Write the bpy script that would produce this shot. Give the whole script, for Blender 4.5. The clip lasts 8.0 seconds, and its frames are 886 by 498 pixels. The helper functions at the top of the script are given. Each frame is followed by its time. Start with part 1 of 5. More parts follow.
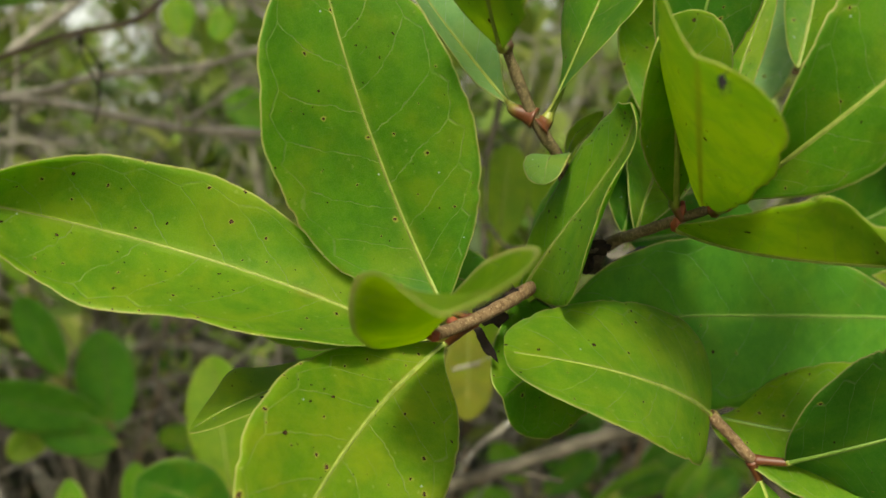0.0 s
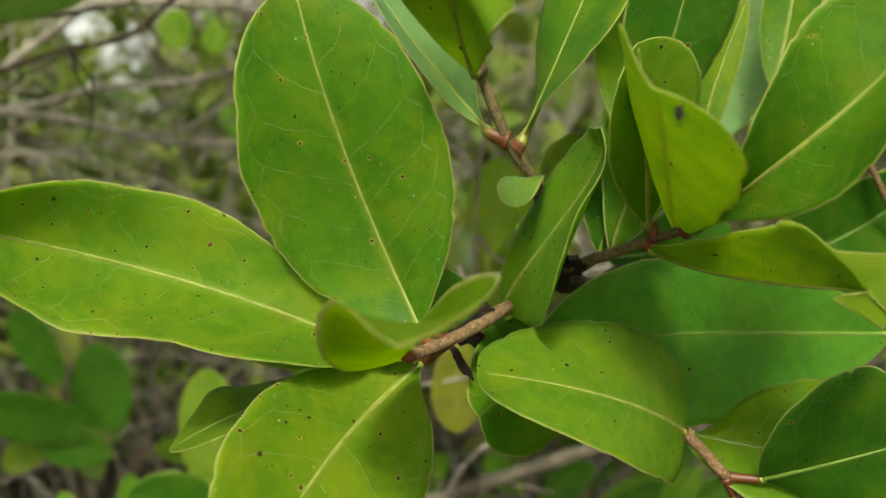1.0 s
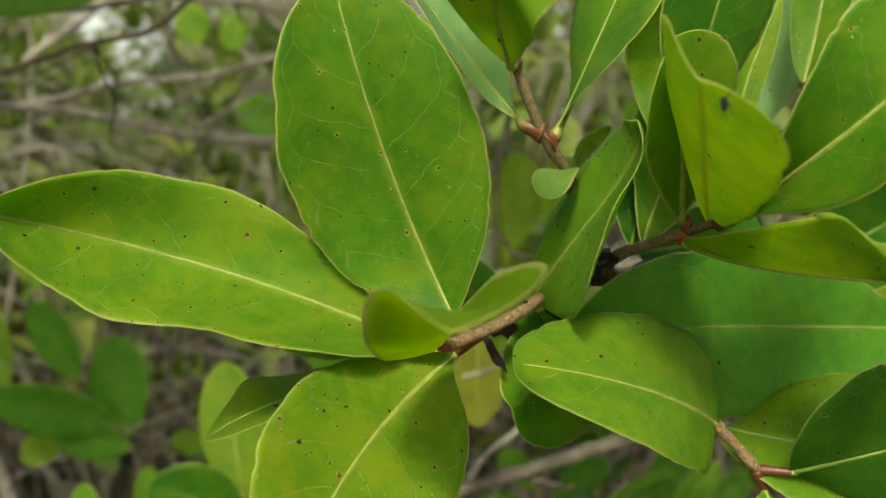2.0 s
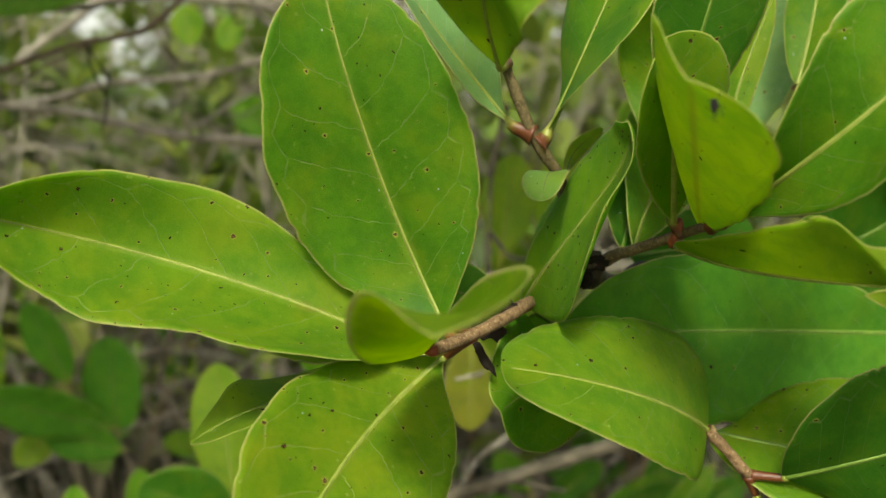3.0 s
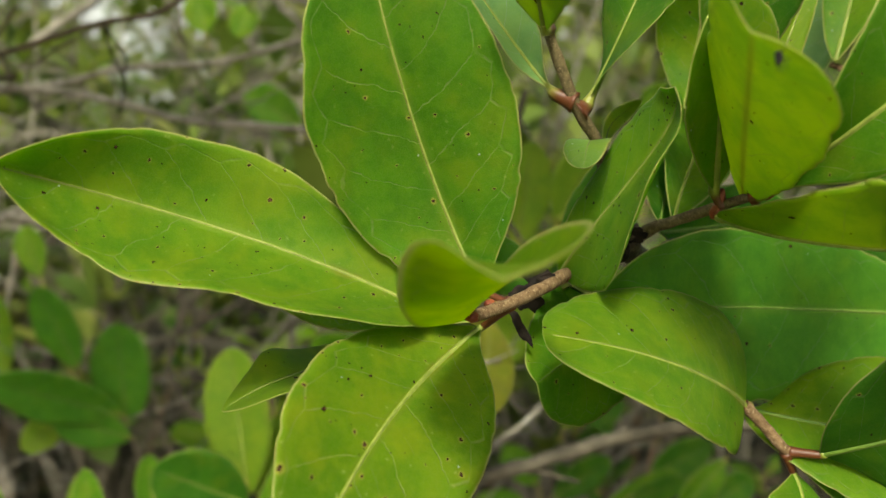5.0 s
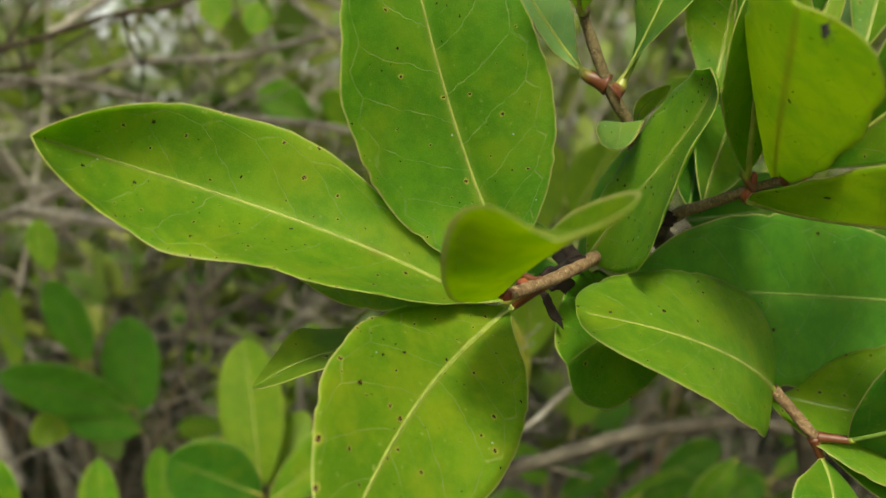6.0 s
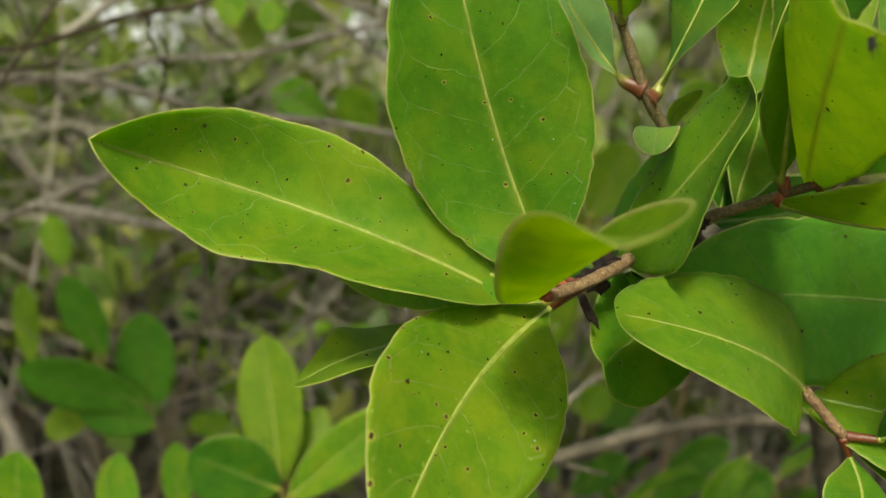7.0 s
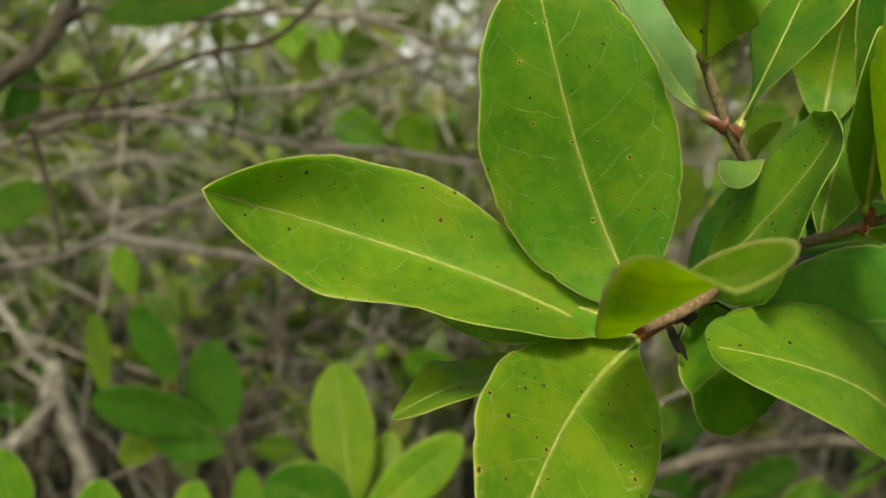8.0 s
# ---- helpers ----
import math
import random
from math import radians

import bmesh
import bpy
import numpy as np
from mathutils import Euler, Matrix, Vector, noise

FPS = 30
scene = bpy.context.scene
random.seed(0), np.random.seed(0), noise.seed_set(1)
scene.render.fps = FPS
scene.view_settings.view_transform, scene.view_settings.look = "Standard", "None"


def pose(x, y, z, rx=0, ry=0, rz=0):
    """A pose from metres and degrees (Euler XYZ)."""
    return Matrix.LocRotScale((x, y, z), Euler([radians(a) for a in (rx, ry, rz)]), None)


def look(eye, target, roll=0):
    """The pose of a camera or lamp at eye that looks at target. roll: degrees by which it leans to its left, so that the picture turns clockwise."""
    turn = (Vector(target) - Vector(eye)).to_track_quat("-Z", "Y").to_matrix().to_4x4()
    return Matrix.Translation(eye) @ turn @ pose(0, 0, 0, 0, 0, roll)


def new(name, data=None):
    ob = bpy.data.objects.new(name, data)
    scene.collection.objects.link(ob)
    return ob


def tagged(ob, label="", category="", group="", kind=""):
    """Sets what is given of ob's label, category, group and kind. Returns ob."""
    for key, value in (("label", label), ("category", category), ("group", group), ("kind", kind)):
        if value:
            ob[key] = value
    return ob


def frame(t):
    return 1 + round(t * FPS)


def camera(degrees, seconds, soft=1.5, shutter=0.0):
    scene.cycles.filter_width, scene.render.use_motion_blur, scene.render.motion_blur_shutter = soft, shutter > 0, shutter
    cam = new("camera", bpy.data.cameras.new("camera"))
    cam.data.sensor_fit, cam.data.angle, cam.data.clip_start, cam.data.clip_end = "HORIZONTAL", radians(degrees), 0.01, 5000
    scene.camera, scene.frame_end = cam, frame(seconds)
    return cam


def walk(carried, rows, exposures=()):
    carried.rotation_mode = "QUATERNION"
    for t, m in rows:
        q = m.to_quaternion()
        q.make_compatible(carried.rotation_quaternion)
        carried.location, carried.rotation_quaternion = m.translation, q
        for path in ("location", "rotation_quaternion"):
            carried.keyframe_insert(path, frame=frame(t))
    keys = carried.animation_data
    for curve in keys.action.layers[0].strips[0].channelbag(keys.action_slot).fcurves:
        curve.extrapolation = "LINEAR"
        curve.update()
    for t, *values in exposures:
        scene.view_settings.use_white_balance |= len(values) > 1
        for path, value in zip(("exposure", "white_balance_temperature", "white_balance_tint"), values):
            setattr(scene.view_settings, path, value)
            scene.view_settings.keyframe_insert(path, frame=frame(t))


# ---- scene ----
cam = camera(50.16, 8.0)
PATH = [
    (0, (0.03419, 0.03909, 1.03175), (-0.00407, 2.01534, 0.72683), -0.42),
    (0.5, (0.04148, 0.03930, 1.03241), (-0.01663, 2.01780, 0.74573), -0.77),
    (1, (0.04086, 0.03594, 1.03599), (-0.00052, 2.01428, 0.74534), -0.60),
    (1.5, (0.04095, 0.03452, 1.03399), (-0.00694, 2.01412, 0.75309), -0.64),
    (1.7, (0.03845, 0.03462, 1.03433), (-0.01806, 2.01163, 0.73725), -0.60),
    (2.8, (0.03077, 0.03173, 1.03504), (-0.02482, 2.00976, 0.74463), -0.07),
    (3, (0.03630, 0.03688, 1.03447), (-0.01745, 2.01470, 0.74230), -0.16),
    (3.5, (0.03891, 0.04488, 1.02746), (-0.00600, 2.02187, 0.72827), -0.11),
    (4, (0.03589, 0.04380, 1.02708), (-0.00875, 2.01964, 0.72042), -0.12),
    (4.5, (0.03131, 0.04063, 1.02785), (-0.02066, 2.01723, 0.72731), 0.22),
    (6, (0.01968, 0.03680, 1.01953), (-0.04348, 2.01569, 0.73664), 1.21),
    (6.5, (0.01627, 0.03429, 1.02166), (-0.05956, 2.01077, 0.72544), 1.32),
    (7, (0.01001, 0.03125, 1.02149), (-0.05674, 2.00884, 0.73051), 1.48),
    (7.5, (0.00785, 0.02740, 1.02758), (-0.10660, 2.00260, 0.73523), 1.20),
    (8, (-0.00093, 0.02307, 1.02717), (-0.16981, 1.99978, 0.77406), -0.05),
]
walk(cam, [(t, look(eye, target, roll)) for t, eye, target, roll in PATH], [(0, 0.52, 6750, -3), (8, 0.52, 6750, -3)])
cam.data.dof.use_dof = True
cam.data.dof.focus_distance = 0.235
cam.data.dof.aperture_fstop = 12.5

# ---- sky and sun ----
SUN_UP, SUN_ROUND = 45.5, 185.5
world = bpy.data.worlds.new("sky")
scene.world = world
world.use_nodes = True
wn = world.node_tree
sky = wn.nodes.new("ShaderNodeTexSky")
sky.sky_type, sky.sun_disc = "NISHITA", False
sky.sun_elevation, sky.sun_rotation = radians(SUN_UP), radians(SUN_ROUND)
sky.air_density, sky.dust_density = 1.0, 7.0
wn.links.new(sky.outputs[0], wn.nodes["Background"].inputs[0])
wn.nodes["Background"].inputs[1].default_value = 0.15
sun = new("sun", bpy.data.lights.new("sun", "SUN"))
sun.data.energy, sun.data.angle, sun.data.color = 3.2, radians(9), (1.0, 0.95, 0.84)
sun_dir = Vector((math.sin(radians(SUN_ROUND)) * math.cos(radians(SUN_UP)), math.cos(radians(SUN_ROUND)) * math.cos(radians(SUN_UP)), math.sin(radians(SUN_UP))))
sun.matrix_world = look(sun_dir * 20, (0, 0, 0))


# ---- materials ----
class Nodes:
    """A short way to write node trees."""

    def __init__(self, name):
        self.material = bpy.data.materials.new(name)
        self.material.use_nodes = True
        self.tree = self.material.node_tree
        self.tree.nodes.clear()
        self.out = self.tree.nodes.new("ShaderNodeOutputMaterial")

    def put(self, socket, value):
        if isinstance(value, bpy.types.NodeSocket):
            self.tree.links.new(value, socket)
        elif isinstance(value, tuple) and len(value) == 3 and socket.type == "RGBA":
            socket.default_value = (*value, 1)
        else:
            socket.default_value = value

    def add(self, kind, *values, **named):
        node = self.tree.nodes.new(kind)
        if kind == "ShaderNodeTexVoronoi":
            node.voronoi_dimensions = "2D"
        for n, v in enumerate(values):
            if v is not None:
                self.put(node.inputs[n], v)
        for k, v in named.items():
            self.put(node.inputs[k.replace("_", " ")], v)
        return node

    def math(self, operation, a, b=None, c=None):
        node = self.tree.nodes.new("ShaderNodeMath")
        node.operation = operation
        for n, v in enumerate((a, b, c)):
            if v is not None:
                self.put(node.inputs[n], v)
        return node.outputs[0]

    def step(self, value, low, high, to_low=0.0, to_high=1.0):
        node = self.tree.nodes.new("ShaderNodeMapRange")
        node.interpolation_type = "SMOOTHSTEP"
        for n, v in enumerate((value, low, high, to_low, to_high)):
            self.put(node.inputs[n], v)
        return node.outputs[0]

    def mix(self, factor, a, b):
        node = self.tree.nodes.new("ShaderNodeMix")
        node.data_type = "RGBA"
        self.put(node.inputs[0], factor)
        self.put(node.inputs[6], a)
        self.put(node.inputs[7], b)
        return node.outputs[2]

    def noise(self, vector, scale, detail=3.0, rough=0.55):
        node = self.add("ShaderNodeTexNoise", Vector=vector, Scale=scale, Detail=detail, Roughness=rough)
        return node.outputs[0]

    def uv(self, name):
        node = self.tree.nodes.new("ShaderNodeUVMap")
        node.uv_map = name
        return node.outputs[0]

    def done(self, shader):
        self.tree.links.new(shader, self.out.inputs[0])
        return self.material


def leaf_material(name, dark, light, warm, vein, through_colour, spots=1.0, thin=0.5, dot=1.0, crowded=0.0, edge=1.0):
    """Leathery leaf blade: mottled green, lateral veins, fine net, brown spots with pale rings, a pale margin, light passing through."""
    n = Nodes(name)
    blade, metric = n.uv("blade"), n.uv("metric")
    chance = n.add("ShaderNodeObjectInfo").outputs["Random"]
    shift = n.add("ShaderNodeVectorMath", metric, None)
    wide = n.add("ShaderNodeCombineXYZ", n.math("MULTIPLY", chance, 37.0), n.math("MULTIPLY", chance, 53.0), 0.0).outputs[0]
    n.put(shift.inputs[1], wide)
    place = shift.outputs[0]
    part_uv = n.add("ShaderNodeSeparateXYZ", blade)
    u, s = part_uv.outputs[0], part_uv.outputs[1]
    a = n.math("ABSOLUTE", u)
    # mottled base colour at two scales
    broad = n.noise(place, 0.62, 3.0)
    fine = n.noise(place, 7.0, 4.0, 0.65)
    middle = n.noise(place, 2.2, 4.0, 0.62)
    grain = n.noise(place, 26.0, 3.0, 0.7)
    colour = n.mix(n.step(broad, 0.38, 0.62), dark, light)
    colour = n.mix(n.math("MULTIPLY", n.step(middle, 0.44, 0.68), 0.60), colour, warm)
    colour = n.mix(n.math("MULTIPLY", n.step(middle, 0.50, 0.32), 0.50), colour, dark)
    colour = n.mix(n.math("MULTIPLY", n.step(fine, 0.35, 0.75), 0.26), colour, vein)
    colour = n.mix(n.math("MULTIPLY", n.step(grain, 0.44, 0.62), 0.30), colour, vein)
    colour = n.mix(n.math("MULTIPLY", n.step(grain, 0.50, 0.34), 0.55), colour, dark)
    patch = n.step(n.noise(place, 0.70, 5.0, 0.62), 0.47, 0.64)
    colour = n.mix(n.math("MULTIPLY", patch, 0.60 * spots), colour, (0.185, 0.248, 0.012))
    # thin lateral veins that bend towards the tip, break up, and join in loops near the margin
    wobble = n.math("MULTIPLY", n.math("SUBTRACT", n.noise(place, 0.45, 2.0), 0.5), 0.55)
    shiver = n.math("MULTIPLY", n.math("SUBTRACT", n.noise(place, 3.4, 2.0), 0.5), 0.16)
    bend = n.math("MULTIPLY", n.math("POWER", a, 1.12), 1.4)
    side = n.math("MULTIPLY", n.math("GREATER_THAN", u, 0.0), 0.43)
    phase = n.math("ADD", n.math("ADD", n.math("SUBTRACT", n.math("MULTIPLY", s, 7.6), bend), side), n.math("ADD", wobble, shiver))
    near = n.math("ABSOLUTE", n.math("SUBTRACT", n.math("FRACT", phase), 0.5))
    broken = n.step(n.noise(place, 2.6, 4.0), 0.36, 0.58, 0.25, 1.0)
    lateral = n.math("MULTIPLY", n.step(near, 0.005, 0.019, 1.0, 0.0), n.step(a, 0.70, 0.84, 1.0, 0.0))
    between = n.math("MULTIPLY", n.step(n.math("SUBTRACT", 0.5, near), 0.004, 0.014, 0.42, 0.0), n.step(a, 0.30, 0.62, 1.0, 0.0))
    between = n.math("MULTIPLY", between, n.step(n.noise(place, 1.3, 3.0), 0.50, 0.62))
    loop_at = n.math("ADD", 0.78, n.math("MULTIPLY", near, 0.24))
    loop = n.math("MULTIPLY", n.step(n.math("ABSOLUTE", n.math("SUBTRACT", a, loop_at)), 0.004, 0.016, 1.0, 0.0), 0.7)
    net_node = n.add("ShaderNodeTexVoronoi", Vector=place, Scale=5.5)
    net_node.feature = "DISTANCE_TO_EDGE"
    net = n.math("MULTIPLY", n.step(net_node.outputs[0], 0.01, 0.09, 1.0, 0.0), 0.09)
    veins = n.math("MAXIMUM", n.math("MULTIPLY", n.math("MAXIMUM", n.math("MAXIMUM", lateral, between), loop), broken), net)
    pale = (vein[0] * 1.25 + 0.03, vein[1] * 1.18 + 0.02, vein[2] * 1.9 + 0.02)
    colour = n.mix(n.math("MULTIPLY", veins, 0.62), colour, pale)
    rib = n.step(n.math("MULTIPLY", a, n.math("ADD", s, 0.5)), 0.02, 0.09, 0.45, 0.0)
    colour = n.mix(rib, colour, vein)
    scurf = n.math("MULTIPLY", n.step(a, 0.03, 0.16, 1.0, 0.0), n.math("MULTIPLY", n.step(s, 0.10, 0.42, 1.0, 0.0), n.step(n.noise(place, 1.7, 4.0), 0.56 - 0.06 * spots, 0.66 - 0.06 * spots)))
    colour = n.mix(n.math("MULTIPLY", scurf, 0.75 * spots), colour, (0.20, 0.13, 0.03))
    # faint pale flecks, brown spots with a pale ring, crowds of tiny black dots
    stir = n.add("ShaderNodeTexNoise", Vector=place, Scale=11.0).outputs["Color"]
    jitter = n.add("ShaderNodeVectorMath", place, stir)
    warp = n.add("ShaderNodeMix")
    warp.data_type = "VECTOR"
    n.put(warp.inputs[0], 0.13)
    n.put(warp.inputs[4], place)
    n.put(warp.inputs[5], jitter.outputs[0])
    uneven = warp.outputs[1]
    flecks = n.add("ShaderNodeTexVoronoi", Vector=uneven, Scale=1.9)
    pick = n.add("ShaderNodeSeparateColor", flecks.outputs["Color"])
    fleck = n.math("MULTIPLY", n.step(flecks.outputs["Distance"], 0.02, 0.11, 1.0, 0.0), n.math("GREATER_THAN", pick.outputs[0], 0.70))
    colour = n.mix(n.math("MULTIPLY", fleck, 0.50 * spots), colour, (0.38, 0.42, 0.09))
    dots = n.add("ShaderNodeTexVoronoi", Vector=uneven, Scale=1.35)
    pick2 = n.add("ShaderNodeSeparateColor", dots.outputs["Color"])
    has = n.math("GREATER_THAN", pick2.outputs[0], 1.0 - 0.58 * spots)
    size = n.math("ADD", 0.030 * dot, n.math("MULTIPLY", n.math("POWER", pick2.outputs[1], 3.0), 0.070 * dot))
    ratio = n.math("DIVIDE", dots.outputs["Distance"], size)
    ring = n.math("MULTIPLY", n.math("MULTIPLY", n.step(ratio, 1.1, 2.1, 1.0, 0.0), has), n.math("GREATER_THAN", pick2.outputs[2], 0.35))
    core = n.math("MULTIPLY", n.step(ratio, 0.7, 1.05, 1.0, 0.0), has)
    colour = n.mix(n.math("MULTIPLY", ring, 0.70), colour, (0.42, 0.37, 0.07))
    crowd = n.add("ShaderNodeTexVoronoi", Vector=uneven, Scale=3.6)
    pick3 = n.add("ShaderNodeSeparateColor", crowd.outputs["Color"])
    often = n.math("MULTIPLY", n.math("GREATER_THAN", pick3.outputs[0], 0.70), n.math("GREATER_THAN", n.noise(place, 0.9, 2.0), 0.60 - 0.02 * spots - crowded))
    tiny = n.math("MULTIPLY", n.step(crowd.outputs["Distance"], 0.05 + 0.22 * crowded, 0.085 + 0.26 * crowded, 1.0, 0.0), often)
    core = n.math("MAXIMUM", core, n.math("MULTIPLY", tiny, 0.85))
    colour = n.mix(core, colour, (0.046, 0.020, 0.008))
    heart = n.math("MULTIPLY", n.math("MULTIPLY", n.step(ratio, 0.2, 0.5, 1.0, 0.0), has), n.math("GREATER_THAN", pick2.outputs[1], 0.72))
    colour = n.mix(n.math("MULTIPLY", heart, 0.8), colour, (0.26, 0.18, 0.07))
    grit = n.add("ShaderNodeTexVoronoi", Vector=place, Scale=0.6)
    white = n.math("MULTIPLY", n.step(grit.outputs["Distance"], 0.008, 0.020, 1.0, 0.0), n.math("GREATER_THAN", n.add("ShaderNodeSeparateColor", grit.outputs["Color"]).outputs[0], 0.72))
    colour = n.mix(n.math("MULTIPLY", white, 0.8), colour, (0.62, 0.64, 0.56))
    # thin cream margin, worn brown in places; a larger edge paints a sunlit rim
    rim = n.add("ShaderNodeSeparateXYZ", n.uv("rim")).outputs[0]
    margin = n.step(n.math("ADD", rim, n.math("MULTIPLY", n.math("SUBTRACT", fine, 0.5), 0.30 * edge)), 0.18 * edge, 0.56 * edge, 1.0, 0.0)
    colour = n.mix(n.math("MULTIPLY", margin, 0.85), colour, n.mix(n.step(middle, 0.50, 0.68), (0.44, 0.45, 0.13), (0.27, 0.19, 0.07)))
    height = n.math("ADD", n.math("MULTIPLY", fine, 0.35), n.math("MULTIPLY", veins, -0.5))
    bump = n.add("ShaderNodeBump", Strength=0.5, Distance=0.0005, Height=height)
    gloss = n.math("ADD", 0.36, n.math("MULTIPLY", fine, 0.18))
    skin = n.add("ShaderNodeBsdfPrincipled", Base_Color=colour, Roughness=gloss, Normal=bump.outputs[0])
    n.put(skin.inputs["Specular IOR Level"], 0.13)
    dim = (through_colour[0] * 0.84, through_colour[1] * 0.90, through_colour[2])
    keen = (through_colour[0] * 1.14, through_colour[1] * 1.06, through_colour[2])
    lit = n.mix(n.step(n.math("ADD", n.math("MULTIPLY", broad, 0.6), n.math("MULTIPLY", middle, 0.4)), 0.40, 0.60), dim, keen)
    lit = n.mix(n.math("MULTIPLY", n.math("MAXIMUM", veins, margin), 0.8), lit, pale)
    lit = n.mix(n.math("MULTIPLY", rib, 1.2), lit, (through_colour[0] * 0.85, through_colour[1] * 0.62, through_colour[2]))
    lit = n.mix(core, lit, (0.03, 0.014, 0.007))
    glow = n.add("ShaderNodeBsdfTranslucent", lit, bump.outputs[0])
    both = n.add("ShaderNodeMixShader", thin, skin.outputs[0], glow.outputs[0])
    return n.done(both.outputs[0])


def plain_material(name, low, high, scale, rough=0.7, bump=0.3, stretch=(1, 1, 1), distance=0.0006, specks=None, thin=0.0):
    n = Nodes(name)
    spot = n.add("ShaderNodeTexCoord").outputs["Object"]
    mapping = n.add("ShaderNodeMapping", spot)
    mapping.inputs["Scale"].default_value = stretch
    coarse = n.noise(mapping.outputs[0], scale, 4.0, 0.6)
    small = n.noise(mapping.outputs[0], scale * 6, 4.0, 0.65)
    colour = n.mix(n.step(coarse, 0.3, 0.7), low, high)
    colour = n.mix(n.math("MULTIPLY", n.step(small, 0.4, 0.8), 0.4), colour, low)
    if specks:
        colour = n.mix(n.step(n.noise(mapping.outputs[0], scale * 2.3, 3.0), 0.58, 0.64), colour, specks)
    lumps = n.add("ShaderNodeBump", Strength=bump, Distance=distance, Height=n.math("ADD", coarse, small))
    skin = n.add("ShaderNodeBsdfPrincipled", Base_Color=colour, Roughness=rough, Normal=lumps.outputs[0])
    n.put(skin.inputs["Specular IOR Level"], 0.25)
    if thin:
        glow = n.add("ShaderNodeBsdfTranslucent", high, lumps.outputs[0])
        return n.done(n.add("ShaderNodeMixShader", thin, skin.outputs[0], glow.outputs[0]).outputs[0])
    return n.done(skin.outputs[0])


def stalk_blend(name, low=0.22, high=0.62, end=(0.21, 0.245, 0.035)):
    """Leaf stalk: red-brown at the foot, yellow-green towards the blade."""
    n = Nodes(name)
    along = n.add("ShaderNodeSeparateXYZ", n.uv("along")).outputs[0]
    spot = n.add("ShaderNodeTexCoord").outputs["Object"]
    rough = n.noise(spot, 500.0, 3.0)
    at = n.math("ADD", along, n.math("MULTIPLY", n.math("SUBTRACT", rough, 0.5), 0.35))
    colour = n.mix(n.step(at, low, high), (0.088, 0.025, 0.007), end)
    skin = n.add("ShaderNodeBsdfPrincipled", Base_Color=colour, Roughness=0.45)
    return n.done(skin.outputs[0])


def foliage_material(name, tones, through_colour):
    """Small far leaves: each clump island takes its own green."""
    n = Nodes(name)
    chance = n.add("ShaderNodeNewGeometry").outputs["Random Per Island"]
    ramp = n.add("ShaderNodeValToRGB", chance)
    band = ramp.color_ramp
    while len(band.elements) < len(tones):
        band.elements.new(0.5)
    for k, tone in enumerate(tones):
        band.elements[k].position = k / (len(tones) - 1)
        band.elements[k].color = (*tone, 1)
    spot = n.add("ShaderNodeTexCoord").outputs["Object"]
    colour = n.mix(n.math("MULTIPLY", n.step(n.noise(spot, 60.0), 0.35, 0.75), 0.35), ramp.outputs[0], (0.10, 0.13, 0.02))
    skin = n.add("ShaderNodeBsdfPrincipled", Base_Color=colour, Roughness=0.5)
    n.put(skin.inputs["Specular IOR Level"], 0.3)
    glow = n.add("ShaderNodeBsdfTranslucent", n.mix(0.5, colour, through_colour))
    both = n.add("ShaderNodeMixShader", 0.35, skin.outputs[0], glow.outputs[0])
    return n.done(both.outputs[0])


# dark green, lowered further to paint the shade on the low right-hand leaf
LEAF_DARK = leaf_material("leaf_dark_shaded_green", (0.018, 0.088, 0.005), (0.032, 0.126, 0.007), (0.048, 0.140, 0.008), (0.105, 0.21, 0.024), (0.12, 0.40, 0.012), 0.5)
LEAF_TEAL = leaf_material("leaf_blue_green", (0.044, 0.165, 0.012), (0.072, 0.218, 0.017), (0.096, 0.230, 0.017), (0.130, 0.27, 0.034), (0.18, 0.48, 0.022), 0.35)
LEAF_MID = leaf_material("leaf_mid_green", (0.029, 0.120, 0.003), (0.062, 0.170, 0.005), (0.098, 0.190, 0.007), (0.175, 0.285, 0.034), (0.215, 0.54, 0.012), 0.75, dot=0.72)
LEAF_LIGHT = leaf_material("leaf_light_green", (0.052, 0.154, 0.004), (0.104, 0.206, 0.006), (0.140, 0.226, 0.009), (0.225, 0.32, 0.040), (0.36, 0.63, 0.012), 1.0, dot=0.85)
LEAF_DOTTED = leaf_material("leaf_black_dotted_green", (0.046, 0.145, 0.004), (0.092, 0.196, 0.006), (0.125, 0.216, 0.009), (0.205, 0.31, 0.040), (0.30, 0.60, 0.012), 0.5, crowded=0.16)
LEAF_SALLOW = leaf_material("leaf_ageing_yellow", (0.125, 0.150, 0.012), (0.165, 0.172, 0.016), (0.185, 0.170, 0.020), (0.21, 0.20, 0.04), (0.36, 0.38, 0.04), 0.8)
LEAF_YELLOW = leaf_material("leaf_yellow_green", (0.095, 0.198, 0.006), (0.142, 0.236, 0.010), (0.178, 0.244, 0.014), (0.25, 0.32, 0.045), (0.485, 0.655, 0.085), 0.7, 0.65)
LEAF_WARM = leaf_material("leaf_warm_green", (0.058, 0.160, 0.003), (0.108, 0.205, 0.005), (0.150, 0.218, 0.008), (0.22, 0.29, 0.034), (0.31, 0.52, 0.008), 1.4)
# pale bluish base colour paints the sky's reflection on a glossy green leaf
LEAF_SHEEN = leaf_material("leaf_green_sky_sheen", (0.130, 0.255, 0.085), (0.170, 0.305, 0.110), (0.185, 0.310, 0.108), (0.25, 0.37, 0.14), (0.26, 0.52, 0.100), 0.4)
LEAF_YOUNG = leaf_material("leaf_young_pale_green", (0.088, 0.195, 0.032), (0.130, 0.245, 0.046), (0.160, 0.255, 0.046), (0.24, 0.31, 0.09), (0.34, 0.56, 0.06), 0.6)
